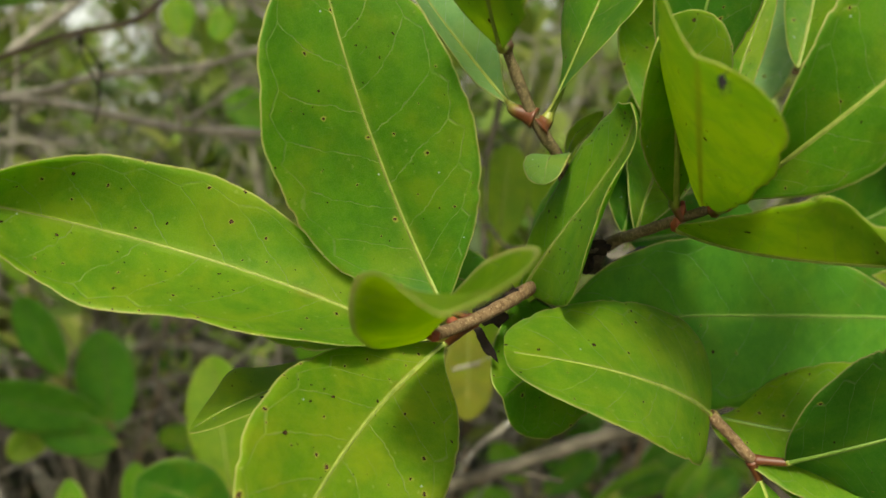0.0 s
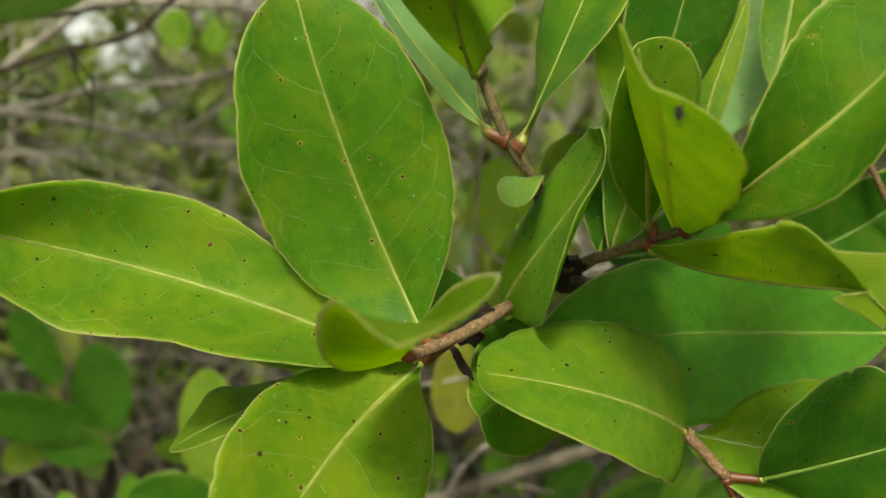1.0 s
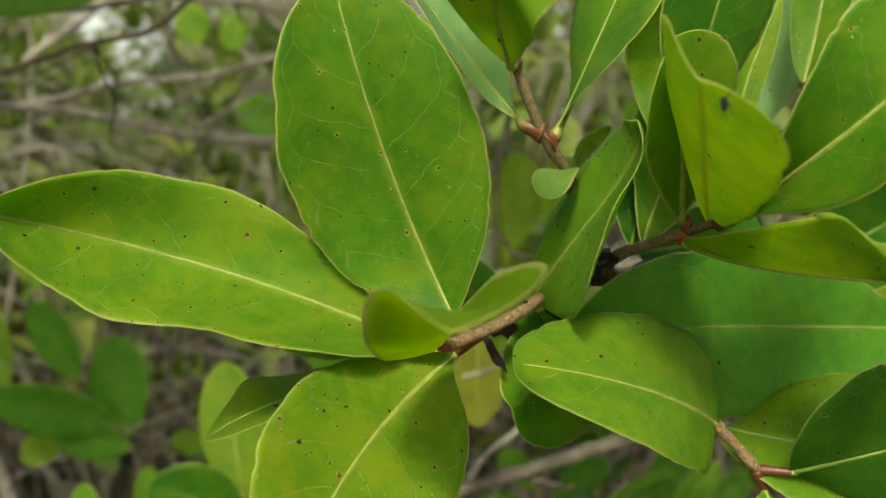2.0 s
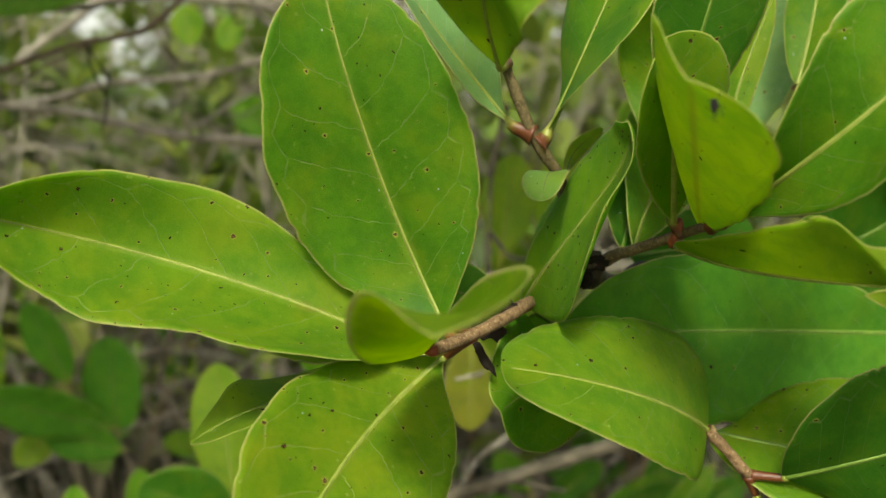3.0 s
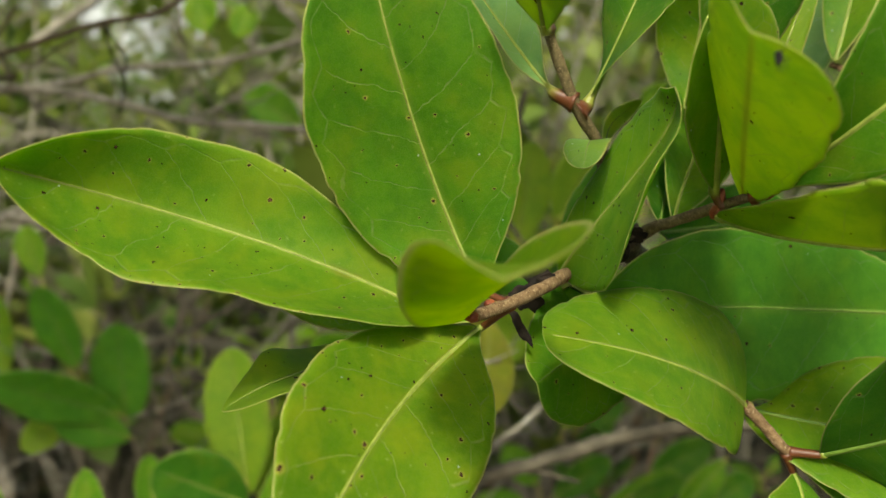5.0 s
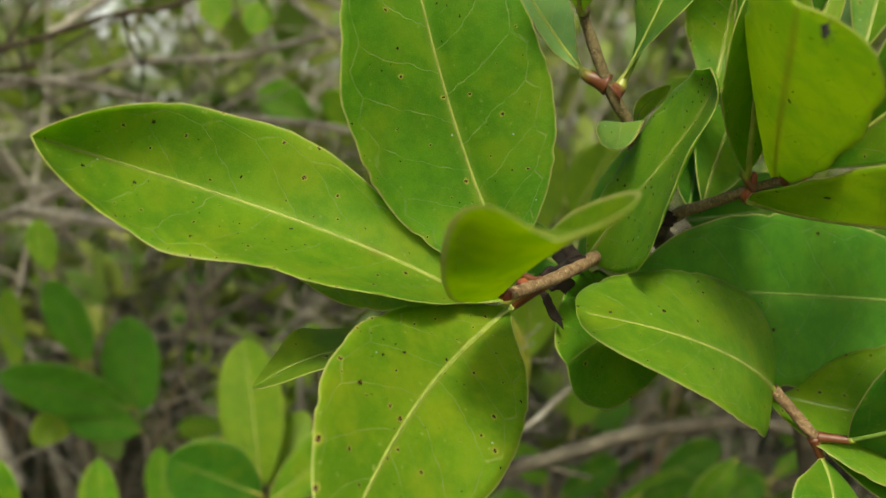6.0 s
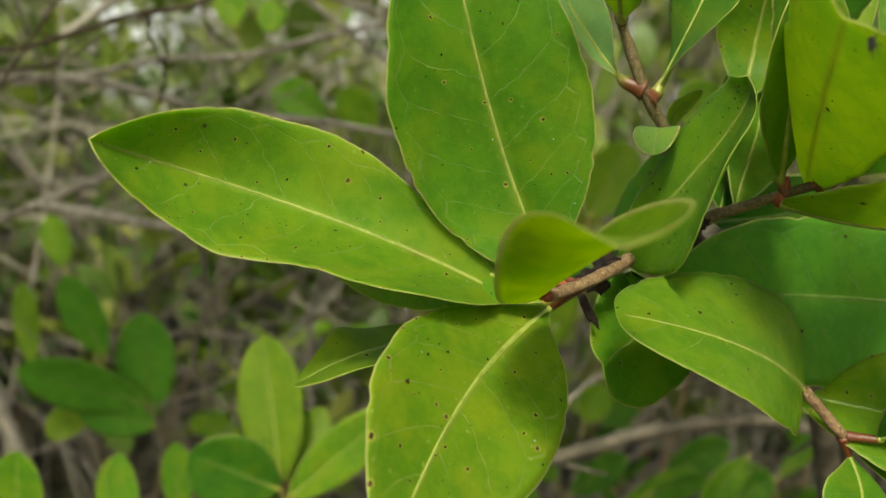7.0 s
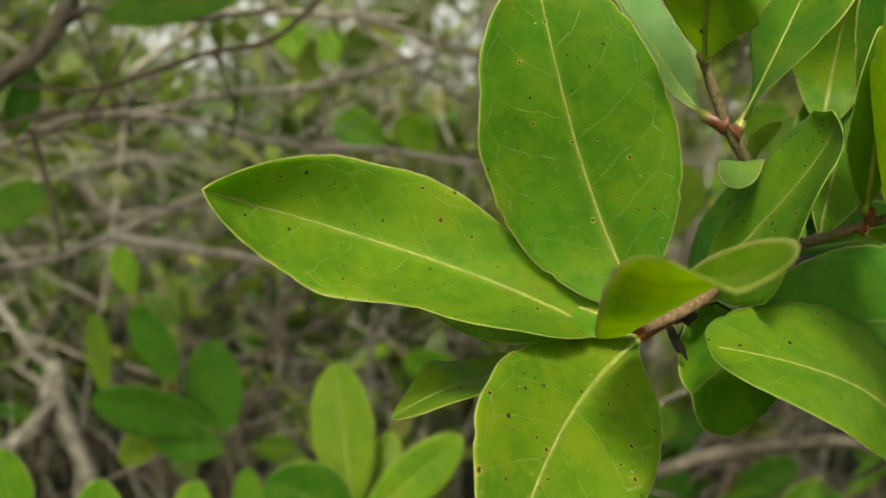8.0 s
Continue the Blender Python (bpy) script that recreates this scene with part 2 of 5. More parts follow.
# edge=2.6 widens the pale margin to paint the trough leaf's sunlit rim
LEAF_OLIVE = leaf_material("leaf_olive_green_lit_rim", (0.090, 0.190, 0.005), (0.130, 0.230, 0.008), (0.160, 0.242, 0.010), (0.20, 0.28, 0.03), (0.50, 0.66, 0.014), 0.3, 0.62, edge=2.6)
RIB = plain_material("midrib_yellow_green", (0.15, 0.195, 0.030), (0.235, 0.275, 0.055), 300, 0.45, 0.1, thin=0.08)
RIB_DARK = plain_material("midrib_green", (0.10, 0.18, 0.025), (0.155, 0.24, 0.040), 300, 0.45, 0.1, thin=0.08)
PETIOLE = plain_material("petiole_red_brown", (0.11, 0.022, 0.010), (0.21, 0.062, 0.020), 260, 0.5, 0.15)
PETIOLE_PALE = plain_material("petiole_yellow", (0.24, 0.24, 0.04), (0.36, 0.33, 0.06), 260, 0.5, 0.1)
STALK = stalk_blend("petiole_red_to_yellow")
STALK_TAN = stalk_blend("petiole_red_to_olive", 0.20, 0.62, (0.19, 0.205, 0.028))
STALK_RED = stalk_blend("petiole_mostly_red", 0.62, 0.95)
SPECK = plain_material("black_speck", (0.004, 0.004, 0.003), (0.012, 0.010, 0.008), 900, 0.6, 0.6)
RIB_PALE = plain_material("midrib_pale_brown", (0.42, 0.42, 0.070), (0.78, 0.72, 0.16), 300, 0.45, 0.1, thin=0.80)
BARK_TWIG = plain_material("twig_bark_tan", (0.115, 0.066, 0.030), (0.25, 0.165, 0.085), 650, 0.75, 0.8, specks=(0.31, 0.225, 0.13))
BARK_RED = plain_material("twig_bark_red_brown", (0.066, 0.050, 0.020), (0.150, 0.116, 0.052), 800, 0.7, 0.6, specks=(0.205, 0.150, 0.085))
BARK_DARK = plain_material("twig_bark_dark", (0.036, 0.028, 0.018), (0.12, 0.092, 0.056), 300, 0.8, 0.6)
BARK_GREY = plain_material("branch_bark_grey", (0.105, 0.094, 0.070), (0.270, 0.245, 0.195), 60, 0.85, 0.7, distance=0.002, specks=(0.31, 0.295, 0.25))
BARK_BROWN = plain_material("branch_bark_brown", (0.052, 0.045, 0.031), (0.146, 0.126, 0.090), 70, 0.85, 0.7, distance=0.002)
HUSK = plain_material("dry_husk", (0.004, 0.003, 0.002), (0.018, 0.010, 0.006), 300, 0.8, 0.5)
GROUND = plain_material("leaf_litter_soil", (0.018, 0.016, 0.008), (0.054, 0.047, 0.024), 9, 0.95, 0.9, distance=0.02, specks=(0.055, 0.075, 0.020))
LITTER = foliage_material("dry_fallen_leaves", [(0.022, 0.018, 0.009), (0.085, 0.062, 0.032), (0.18, 0.14, 0.08), (0.045, 0.060, 0.016), (0.040, 0.080, 0.014), (0.060, 0.105, 0.018)], (0.2, 0.12, 0.05))
FOLIAGE = foliage_material("shrub_foliage", [(0.044, 0.088, 0.016), (0.085, 0.145, 0.024), (0.150, 0.200, 0.032), (0.235, 0.235, 0.055)], (0.32, 0.42, 0.03))


# ---- shapes ----
def mesh_object(name, verts, faces, material, parent=None, label="", smooth=True, uvs=None):
    me = bpy.data.meshes.new(name)
    me.from_pydata([tuple(v) for v in verts], [], faces)
    me.materials.append(material)
    if smooth:
        me.polygons.foreach_set("use_smooth", [True] * len(me.polygons))
    for layer, values in (uvs or {}).items():
        data = me.uv_layers.new(name=layer)
        index = np.empty(len(me.loops), int)
        me.loops.foreach_get("vertex_index", index)
        data.data.foreach_set("uv", np.asarray(values)[index].ravel())
    me.update()
    ob = new(name, me)
    if parent:
        ob.parent = parent
    return tagged(ob, label) if label else ob


def thing(name, place, label, category, group="", kind=""):
    """An empty at the foot of a plant; its parts keep world places through the inverse."""
    ob = new(name)
    ob.empty_display_size = 0.02
    ob.location = place
    return tagged(ob, label, category, group, kind)


def child(ob, parent):
    top = parent
    while top.parent:
        top = top.parent
    ob.parent = parent
    if parent is top:
        ob.matrix_parent_inverse = Matrix.Translation(-top.location)
    return ob


def smooth_line(points, radii, per=6):
    """Points of a soft curve through the given ones (Catmull-Rom), with radii."""
    pts = [Vector(p) for p in points]
    ext = [pts[0] * 2 - pts[1], *pts, pts[-1] * 2 - pts[-2]]
    rad = [radii[0] + (radii[1] - radii[0]) * i / (len(pts) - 1) for i in range(len(pts))]
    out, wid = [], []
    for i in range(len(pts) - 1):
        p0, p1, p2, p3 = ext[i:i + 4]
        for k in range(per):
            t = k / per
            out.append(0.5 * (2 * p1 + (p2 - p0) * t + (2 * p0 - 5 * p1 + 4 * p2 - p3) * t * t + (3 * p1 - p0 - 3 * p2 + p3) * t ** 3))
            wid.append(rad[i] + (rad[i + 1] - rad[i]) * t)
    return out + [pts[-1]], wid + [rad[-1]]


def tube_data(points, radii, sides=10, lumpy=0.0, seed=0, knots=()):
    """Verts and faces of a closed, slightly lumpy tube."""
    verts, faces = [], []
    up = Vector((0.31, 0.17, 0.93))
    count = len(points)
    for i, p in enumerate(points):
        ahead = (points[min(i + 1, count - 1)] - points[max(i - 1, 0)]).normalized()
        x = ahead.cross(up).normalized()
        y = x.cross(ahead)
        for k in range(sides):
            angle = 2 * math.pi * k / sides
            way = x * math.cos(angle) + y * math.sin(angle)
            r = radii[i]
            if lumpy:
                r *= 1 + lumpy * noise.noise((p + way * r) * (0.45 / radii[0]) + Vector((seed, 0, 0)))
            verts.append(p + way * r)
    for i in range(count - 1):
        for k in range(sides):
            a, b = i * sides + k, i * sides + (k + 1) % sides
            faces.append((a, b, b + sides, a + sides))
    faces.append(tuple(range(sides))[::-1])
    faces.append(tuple(range((count - 1) * sides, count * sides)))
    return verts, faces


def tube(name, points, radii, material, parent=None, sides=10, per=6, lumpy=0.0, label="", seed=0):
    line, wid = smooth_line(points, radii, per)
    ob = mesh_object(name, *tube_data(line, wid, sides, lumpy, seed), material, label=label)
    return child(ob, parent) if parent else ob


def bare_branch(points, radii, material, label, seed=0, spurs=4, sides=10):
    """A leafless branch: a lumpy limb with a few short side twigs."""
    rng = random.Random(900 + seed)
    root = thing("bare_branch", points[0], label, "branch", "bare branches of the thicket")
    line, wid = smooth_line(points, radii, 6)
    child(mesh_object("limb", *tube_data(line, wid, sides, 0.35, seed), material), root)
    for k in range(spurs):
        at = rng.randrange(2, len(line) - 1)
        ahead = (line[at] - line[at - 1]).normalized()
        way = (ahead * 0.6 + Vector((rng.uniform(-1, 1), rng.uniform(-1, 1), rng.uniform(-0.7, 1)))).normalized()
        long = rng.uniform(2.5, 12) * max(wid[at], 0.003)
        end = line[at] + way * long
        mid = line[at].lerp(end, 0.5) + Vector((rng.uniform(-1, 1), rng.uniform(-1, 1), rng.uniform(-1, 1))) * long * 0.08
        tube("side_twig", [line[at], mid, end], (wid[at] * 0.5, wid[at] * 0.22), material, root, 6, 4, 0.3, seed=k)
    return root


def blob(name, place, radius, stretch, material, parent, seed=0, label=""):
    """A small knobbly lump: bud, node or swollen foot of a leaf stalk."""
    bm = bmesh.new()
    bmesh.ops.create_icosphere(bm, subdivisions=3, radius=1)
    for v in bm.verts:
        v.co *= 1 + 0.28 * noise.noise(v.co * 1.7 + Vector((seed, seed, 0)))
        v.co = Vector(place) + Vector((v.co.x * stretch[0], v.co.y * stretch[1], v.co.z * stretch[2])) * radius
    me = bpy.data.meshes.new(name)
    bm.to_mesh(me)
    bm.free()
    me.materials.append(material)
    me.polygons.foreach_set("use_smooth", [True] * len(me.polygons))
    ob = new(name, me)
    if label:
        tagged(ob, label)
    return child(ob, parent)


def leaf(parent, material, base, tip, bow=((0, 0, 0), (0, 0, 0)), facing=(0, -1, 0.15), roll=(0, 0), half=(0.02, 0.02), shape=(0.75, 0.6),
         fold_left=(8, 8), fold_right=(8, 8), curl=(0, 0), stalk=None, rib=None, stalk_material=None, rib_size=1.0, stalk_size=1.0, stalk_reach=4, wear=1.0, stations=84, across=9, name="leaf", label="", seed=None, lobes=None):
    """A leathery leaf: a curved midrib, two folded and curled half blades with an uneven margin, thickness, a raised midrib and a stalk."""
    rng = random.Random(seed if seed is not None else int(abs(base[0] * 7919 + tip[2] * 104729 + tip[0] * 613) * 1000))
    p0, p3 = Vector(base), Vector(tip)
    p1, p2 = p0.lerp(p3, 1 / 3) + Vector(bow[0]), p0.lerp(p3, 2 / 3) + Vector(bow[1])
    face_way = Vector(facing).normalized()
    sa, sb = shape
    top_at = sa / (sa + sb)
    peak = top_at ** sa * (1 - top_at) ** sb
    length = (p3 - p0).length
    us = [k / across for k in range(-across, across + 1)]
    off = rng.uniform(0, 50)
    upper, lower, blade, metric, rim_way, ribs, normals = [], [], [], [], [], [], []
    spans = (0.0, 0.15, 0.4, 0.65, 0.9, 1.0)
    thick = 0.00022
    nicks = [(rng.uniform(0.12, 0.95), rng.choice((-1, 1)), rng.uniform(0.012, 0.045), rng.uniform(0.008, 0.02)) for _ in range(6 if stations > 60 else 0)]
    for i in range(stations + 1):
        x = i / stations
        s = 0.5 * (x + 0.5 - 0.5 * math.cos(math.pi * x))
        m = p0 * (1 - s) ** 3 + p1 * 3 * (1 - s) ** 2 * s + p2 * 3 * (1 - s) * s * s + p3 * s ** 3
        d = ((p1 - p0) * 3 * (1 - s) ** 2 + (p2 - p1) * 6 * (1 - s) * s + (p3 - p2) * 3 * s * s).normalized()
        side = d.cross(face_way).normalized()
        nor = side.cross(d)
        r = radians(roll[0] + (roll[1] - roll[0]) * s)
        side, nor = side * math.cos(r) + nor * math.sin(r), nor * math.cos(r) - side * math.sin(r)
        w = max(s, 1e-6) ** sa * max(1 - s, 1e-6) ** sb / peak
        swell = [float(np.interp(s, spans, (k[0], *k, k[3]))) for k in lobes] if lobes else (1.0, 1.0)
        for u in us:
            right = u >= 0
            f0, f1 = fold_right if right else fold_left
            h, c = (half[1] * swell[1], curl[1]) if right else (half[0] * swell[0], curl[0])
            au = abs(u)
            edge = 1 + wear * (0.030 * noise.noise(Vector((s * 9 + off, 3.0 if right else 9.0, 0))) + 0.015 * noise.noise(Vector((s * 34 + off, 7.0 if right else 1.0, 0)))) * au
            for at, hand, deep, wide in nicks:
                if hand * u > 0.5:
                    edge -= wear * deep * (au - 0.5) * 2 * math.exp(-((s - at) / wide) ** 2)
            th = radians(f0 + (f1 - f0) * s + c * au / 2)
            across_way = side * (math.cos(th) * (1 if right else -1)) + nor * math.sin(th)
            th2 = radians(f0 + (f1 - f0) * s + c * au)
            n_here = nor * math.cos(th2) - side * (math.sin(th2) * (1 if right else -1))
            wave = 0.0010 * au * w * noise.noise(Vector((s * 5 + off, u * 2, 4.0))) * (length / 0.08)
            q = m + across_way * (w * h * au * edge) + n_here * wave
            rim = 1.0 if au < 0.999 else 0.35
            upper.append(q + n_here * thick * rim)
            lower.append(q - n_here * thick * rim)
            blade.append((u, s))
            metric.append((u * w * h * 100, s * length * 100))
            rim_way.append(((1 - au) * w * h * 1000, 0.5))
        ribs.append(m)
        normals.append(nor)
    row = len(us)
    count = len(upper)
    verts = upper + lower
    faces = []
    for i in range(stations):
        for k in range(row - 1):
            a = i * row + k
            faces.append((a, a + 1, a + row + 1, a + row))
            b = a + count
            faces.append((b, b + row, b + row + 1, b + 1))
        for k in (0, row - 1):
            a = i * row + k
            quad = (a, a + row, a + row + count, a + count)
            faces.append(quad if k == 0 else quad[::-1])
    ob = mesh_object(name, verts, faces, material, label=label, uvs={"blade": blade * 2, "metric": metric * 2, "rim": rim_way * 2})
    child(ob, parent)
    # raised midrib, thick at the foot and fading before the tip
    line, wid = [], []
    for i in range(0, stations - 2, 2):
        f = i / stations
        wid.append((0.00068 * (1 - f) ** 1.2 + 0.00023) * rib_size)
        line.append(ribs[i] + normals[i] * (0.00014 - 0.35 * wid[-1]))
    rib_ob = mesh_object("midrib", *tube_data(line, wid, 8), rib or RIB)
    rib_ob.parent = ob
    if stalk is not None:
        foot = Vector(stalk)
        pts, rad = smooth_line([foot, foot.lerp(p0, 0.55), p0, ribs[min(4, stalk_reach)]] + ([ribs[(stalk_reach + 4) // 2], ribs[stalk_reach]] if stalk_reach > 4 else []), (0.0014 * rib_size * stalk_size, (0.0009 if stalk_reach <= 4 else 0.0006) * rib_size), 5)
        rad = [r * (1.25 - 0.25 * min(1.0, k / 4)) for k, r in enumerate(rad)]
        along = [(k / (len(pts) - 1), 0.5) for k in range(len(pts)) for _ in range(9)]
        st = mesh_object("petiole", *tube_data(pts, rad, 9), stalk_material or PETIOLE_PALE, uvs={"along": along})
        st.parent = ob
    return ob


def husk(parent, place, along, facing, long, wide, cup, seed, label=""):
    """A torn, curled scrap of dry bark: a ragged cupped sheet with thickness."""
    rng = random.Random(seed)
    x = Vector(along).normalized()
    n0 = Vector(facing)
    n0 = (n0 - x * n0.dot(x)).normalized()
    y = n0.cross(x)
    spokes, rings, sheet = 26, 4, []
    for j in range(rings + 1):
        for k in range(spokes):
            a = 2 * math.pi * k / spokes
            ragged = 0.82 + 0.35 * noise.noise(Vector((math.cos(a) * 1.3 + seed, math.sin(a) * 1.3, 0))) + 0.22 * noise.noise(Vector((math.cos(a) * 4 + seed, math.sin(a) * 4, 5)))
            f = j / rings * ragged
            u, w = math.cos(a) * f, math.sin(a) * f
            lift = cup * (w * w - 0.4 * u * u) * wide + 0.25 * wide * noise.noise(Vector((u * 2, w * 2, seed)))
            sheet.append(Vector(place) + x * (u * long) + y * (w * wide) + n0 * lift)
    count = len(sheet)
    verts = [p + n0 * 0.00012 for p in sheet] + [p - n0 * 0.00012 for p in sheet]
    faces = []
    for j in range(rings):
        for k in range(spokes):
            a, b = j * spokes + k, j * spokes + (k + 1) % spokes
            faces += [(a, a + spokes, b + spokes, b), (a + count, b + count, b + spokes + count, a + spokes + count)]
    for k in range(spokes):
        a, b = rings * spokes + k, rings * spokes + (k + 1) % spokes
        faces.append((a, a + count, b + count, b))
    return child(mesh_object("husk", verts, faces, HUSK, label=label), parent)


def small_leaf(bm_verts, bm_faces, base, ahead, side, length, width, fold):
    """Adds one cheap folded leaf of eight faces to the lists."""
    start = len(bm_verts)
    nor = side.cross(ahead)
    for s, w in ((0.0, 0.02), (0.22, 0.72), (0.5, 1.0), (0.8, 0.72), (1.0, 0.06)):
        m = base + ahead * (s * length) + nor * (length * 0.12 * math.sin(s * 2.4))
        lift = nor * (w * width * fold)
        bm_verts.extend((m - side * (w * width) + lift, m, m + side * (w * width) + lift))
    for i in range(4):
        for k in range(2):
            a = start + i * 3 + k
            bm_faces.append((a, a + 1, a + 4, a + 3))


def ground_height(x, y):
    rough = min(1.0, max(0.0, (y + 0.6) / 0.5))
    return 0.30 + rough * (0.05 * noise.noise(Vector((x * 0.9, y * 0.9, 0))) + 0.02 * noise.noise(Vector((x * 4, y * 4, 3))))


# ---- ground ----
def build_ground():
    xs = [-300, -120, -50, -20, -10, -6] + [i * 0.2 for i in range(-20, 21)] + [6, 10, 20, 50, 120, 300]
    ys = [-300, -120, -50, -20, -8, -4, -2] + [i * 0.2 for i in range(-4, 36)] + [9, 14, 25, 60, 150, 400]
    verts = [(x, y, ground_height(x, y)) for y in ys for x in xs]
    n = len(xs)
    faces = [(j * n + i, j * n + i + 1, (j + 1) * n + i + 1, (j + 1) * n + i) for j in range(len(ys) - 1) for i in range(n - 1)]
    tagged(mesh_object("ground", verts, faces, GROUND), "brown soil covered with dry leaf litter", "ground", kind="structure")
    rng = random.Random(4)
    v, f = [], []
    for _ in range(7000):
        x, y = rng.uniform(-4.5, 4.5), rng.uniform(-5.5, 7.0)
        if y < -0.7 and rng.random() < 0.85:
            continue
        turn, tilt = rng.uniform(0, 6.28), rng.uniform(-0.4, 0.4)
        ahead = Vector((math.cos(turn), math.sin(turn), tilt)).normalized()
        side = ahead.cross(Vector((0, 0, 1))).normalized()
        small_leaf(v, f, Vector((x, y, ground_height(x, y) + rng.uniform(0.004, 0.03))), ahead, side, rng.uniform(0.05, 0.09), rng.uniform(0.012, 0.022), rng.uniform(-0.3, 0.5))
    sv, sf = [], []
    for _ in range(900):
        x, y = rng.uniform(-2.6, 2.6), rng.uniform(0.6, 5.0)
        turn, long = rng.uniform(0, 6.28), rng.uniform(0.08, 0.35)
        p = Vector((x, y, ground_height(x, y) + 0.008))
        q = p + Vector((math.cos(turn) * long, math.sin(turn) * long, rng.choice((0.01, 0.02, 0.05, 0.15, 0.3)) * rng.uniform(0.3, 1.2)))
        m = p.lerp(q, 0.5) + Vector((rng.uniform(-1, 1), rng.uniform(-1, 1), rng.uniform(0, 1))) * long * 0.08
        r = rng.uniform(0.0012, 0.004)
        a, b = tube_data([p, m, q], [r, r * 0.8, r * 0.5], 5)
        base_count = len(sv)
        sv.extend(a)
        sf.extend(tuple(i + base_count for i in face) for face in b)
    tagged(mesh_object("fallen_sticks", sv, sf, BARK_GREY), "grey dead sticks fallen over the leaf litter", "stick litter", kind="stuff")
    tagged(mesh_object("leaf_litter", v, f, LITTER), "dry brown fallen leaves strewn over the soil", "leaf litter", kind="stuff")


build_ground()


def build_path():
    """An unseen pale sandy track added on the open side to bounce light, level with the soil and slightly proud of it.
    """
    # pale colour throws light back up at the front leaves
    sand = plain_material("pale_bounce_sand", (0.29, 0.25, 0.18), (0.43, 0.38, 0.29), 5, 0.95, 0.5, distance=0.01)
    xs = [-9 + 0.5 * i for i in range(37)]
    ys = [-5.5, -5.2, -4.4, -3.6, -2.8, -2.0, -1.4, -0.95, -0.75]
    verts = [(x, y + 0.12 * math.sin(x * 1.7), ground_height(x, y) + (0.012 + 0.006 * noise.noise(Vector((x, y, 8))) if 0 < j < len(ys) - 1 else -0.03)) for j, y in enumerate(ys) for x in xs]
    n = len(xs)
    faces = [(j * n + i, j * n + i + 1, (j + 1) * n + i + 1, (j + 1) * n + i) for j in range(len(ys) - 1) for i in range(n - 1)]
    tagged(mesh_object("path", verts, faces, sand), "unseen pale sandy track added to bounce light onto the thicket", "path", kind="structure")


build_path()

def build_backdrop():
    """Plain glowing sheet along the far horizon, beyond the woods, added to brighten the sky gaps."""
    n = Nodes("glowing_sky_sheet")
    # the sheet emits its own light in place of a brighter low sky
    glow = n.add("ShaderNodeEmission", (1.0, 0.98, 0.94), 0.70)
    sky_glow = n.done(glow.outputs[0])
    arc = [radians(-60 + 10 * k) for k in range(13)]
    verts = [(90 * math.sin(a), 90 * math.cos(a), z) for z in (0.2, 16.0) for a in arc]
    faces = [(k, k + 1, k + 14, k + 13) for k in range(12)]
    tagged(mesh_object("backdrop", verts, faces, sky_glow), "glowing sheet standing in for bright sky low over the horizon", "sky", kind="structure")


build_backdrop()

# ---- the branch in front ----
shrub_branch = thing("shrub_branch", (0.0716, 0.3039, 0.9893), "leafy shrub branch with glossy green spotted leaves and tan twigs", "shrub branch")
low_branch = thing("shrub_branch", (0.1894, 0.3553, 0.8596), "shrub branch with dark green leaves on red stalks", "shrub branch")
side_branch = thing("shrub_branch", (0.26, 0.40, 0.95), "shrub branch with large dark-green leaves", "shrub branch")
tube("twig", [(0.0724, 0.3099, 0.9884), (0.0624, 0.3128, 0.9827), (0.056, 0.3023, 0.9813), (0.0513, 0.2891, 0.9814), (0.0472, 0.2803, 0.981), (0.0385, 0.2692, 0.9789), (0.0324, 0.2623, 0.978), (0.0282, 0.2571, 0.9775)], (0.0019, 0.0015), BARK_TWIG, shrub_branch, 14, 8, 0.22, "tan twig with pale specks")
tube("twig", [(0.0716, 0.3039, 0.9893), (0.0768, 0.2977, 0.9941), (0.0815, 0.2912, 0.997), (0.0887, 0.2838, 1.0008), (0.0934, 0.2803, 1.0032), (0.098, 0.2776, 1.005)], (0.0018, 0.0012), BARK_RED, shrub_branch, 14, 8, 0.22, "")
tube("twig", [(0.0716, 0.3039, 0.9893), (0.0668, 0.3008, 0.996), (0.0645, 0.2961, 1.0049), (0.0618, 0.2911, 1.0124), (0.0595, 0.2879, 1.0182), (0.054, 0.2839, 1.0258), (0.0496, 0.2823, 1.0355), (0.0463, 0.2814, 1.0436), (0.0455, 0.281, 1.0476)], (0.002, 0.0013), BARK_RED, shrub_branch, 14, 8, 0.22, "")
tube("twig", [(0.1017, 0.2861, 0.9479), (0.1076, 0.2862, 0.9414), (0.113, 0.2854, 0.9357), (0.1202, 0.2979, 0.93), (0.1431, 0.3329, 0.9173), (0.1819, 0.3796, 0.8866)], (0.0015, 0.0017), BARK_TWIG, low_branch, 14, 8, 0.22, "")
leaf(shrub_branch, LEAF_LIGHT, (0.0188, 0.2766, 0.9729), (-0.0753, 0.2372, 1.0131), ((0.0018, 0.0045, 0.0049), (-0.0168, 0.0251, 0.0027)), (0, -0.99, 0.15), (-33, 2), (0.0278, 0.0202), (0.67, 0.61), (31, 31), (7, 23), (29, 17), lobes=((1.26, 1.0, 0.98, 1.0), (0.68, 0.98, 1.01, 1.10)), wear=0.6, label="long light-green leaf with a yellow midrib")
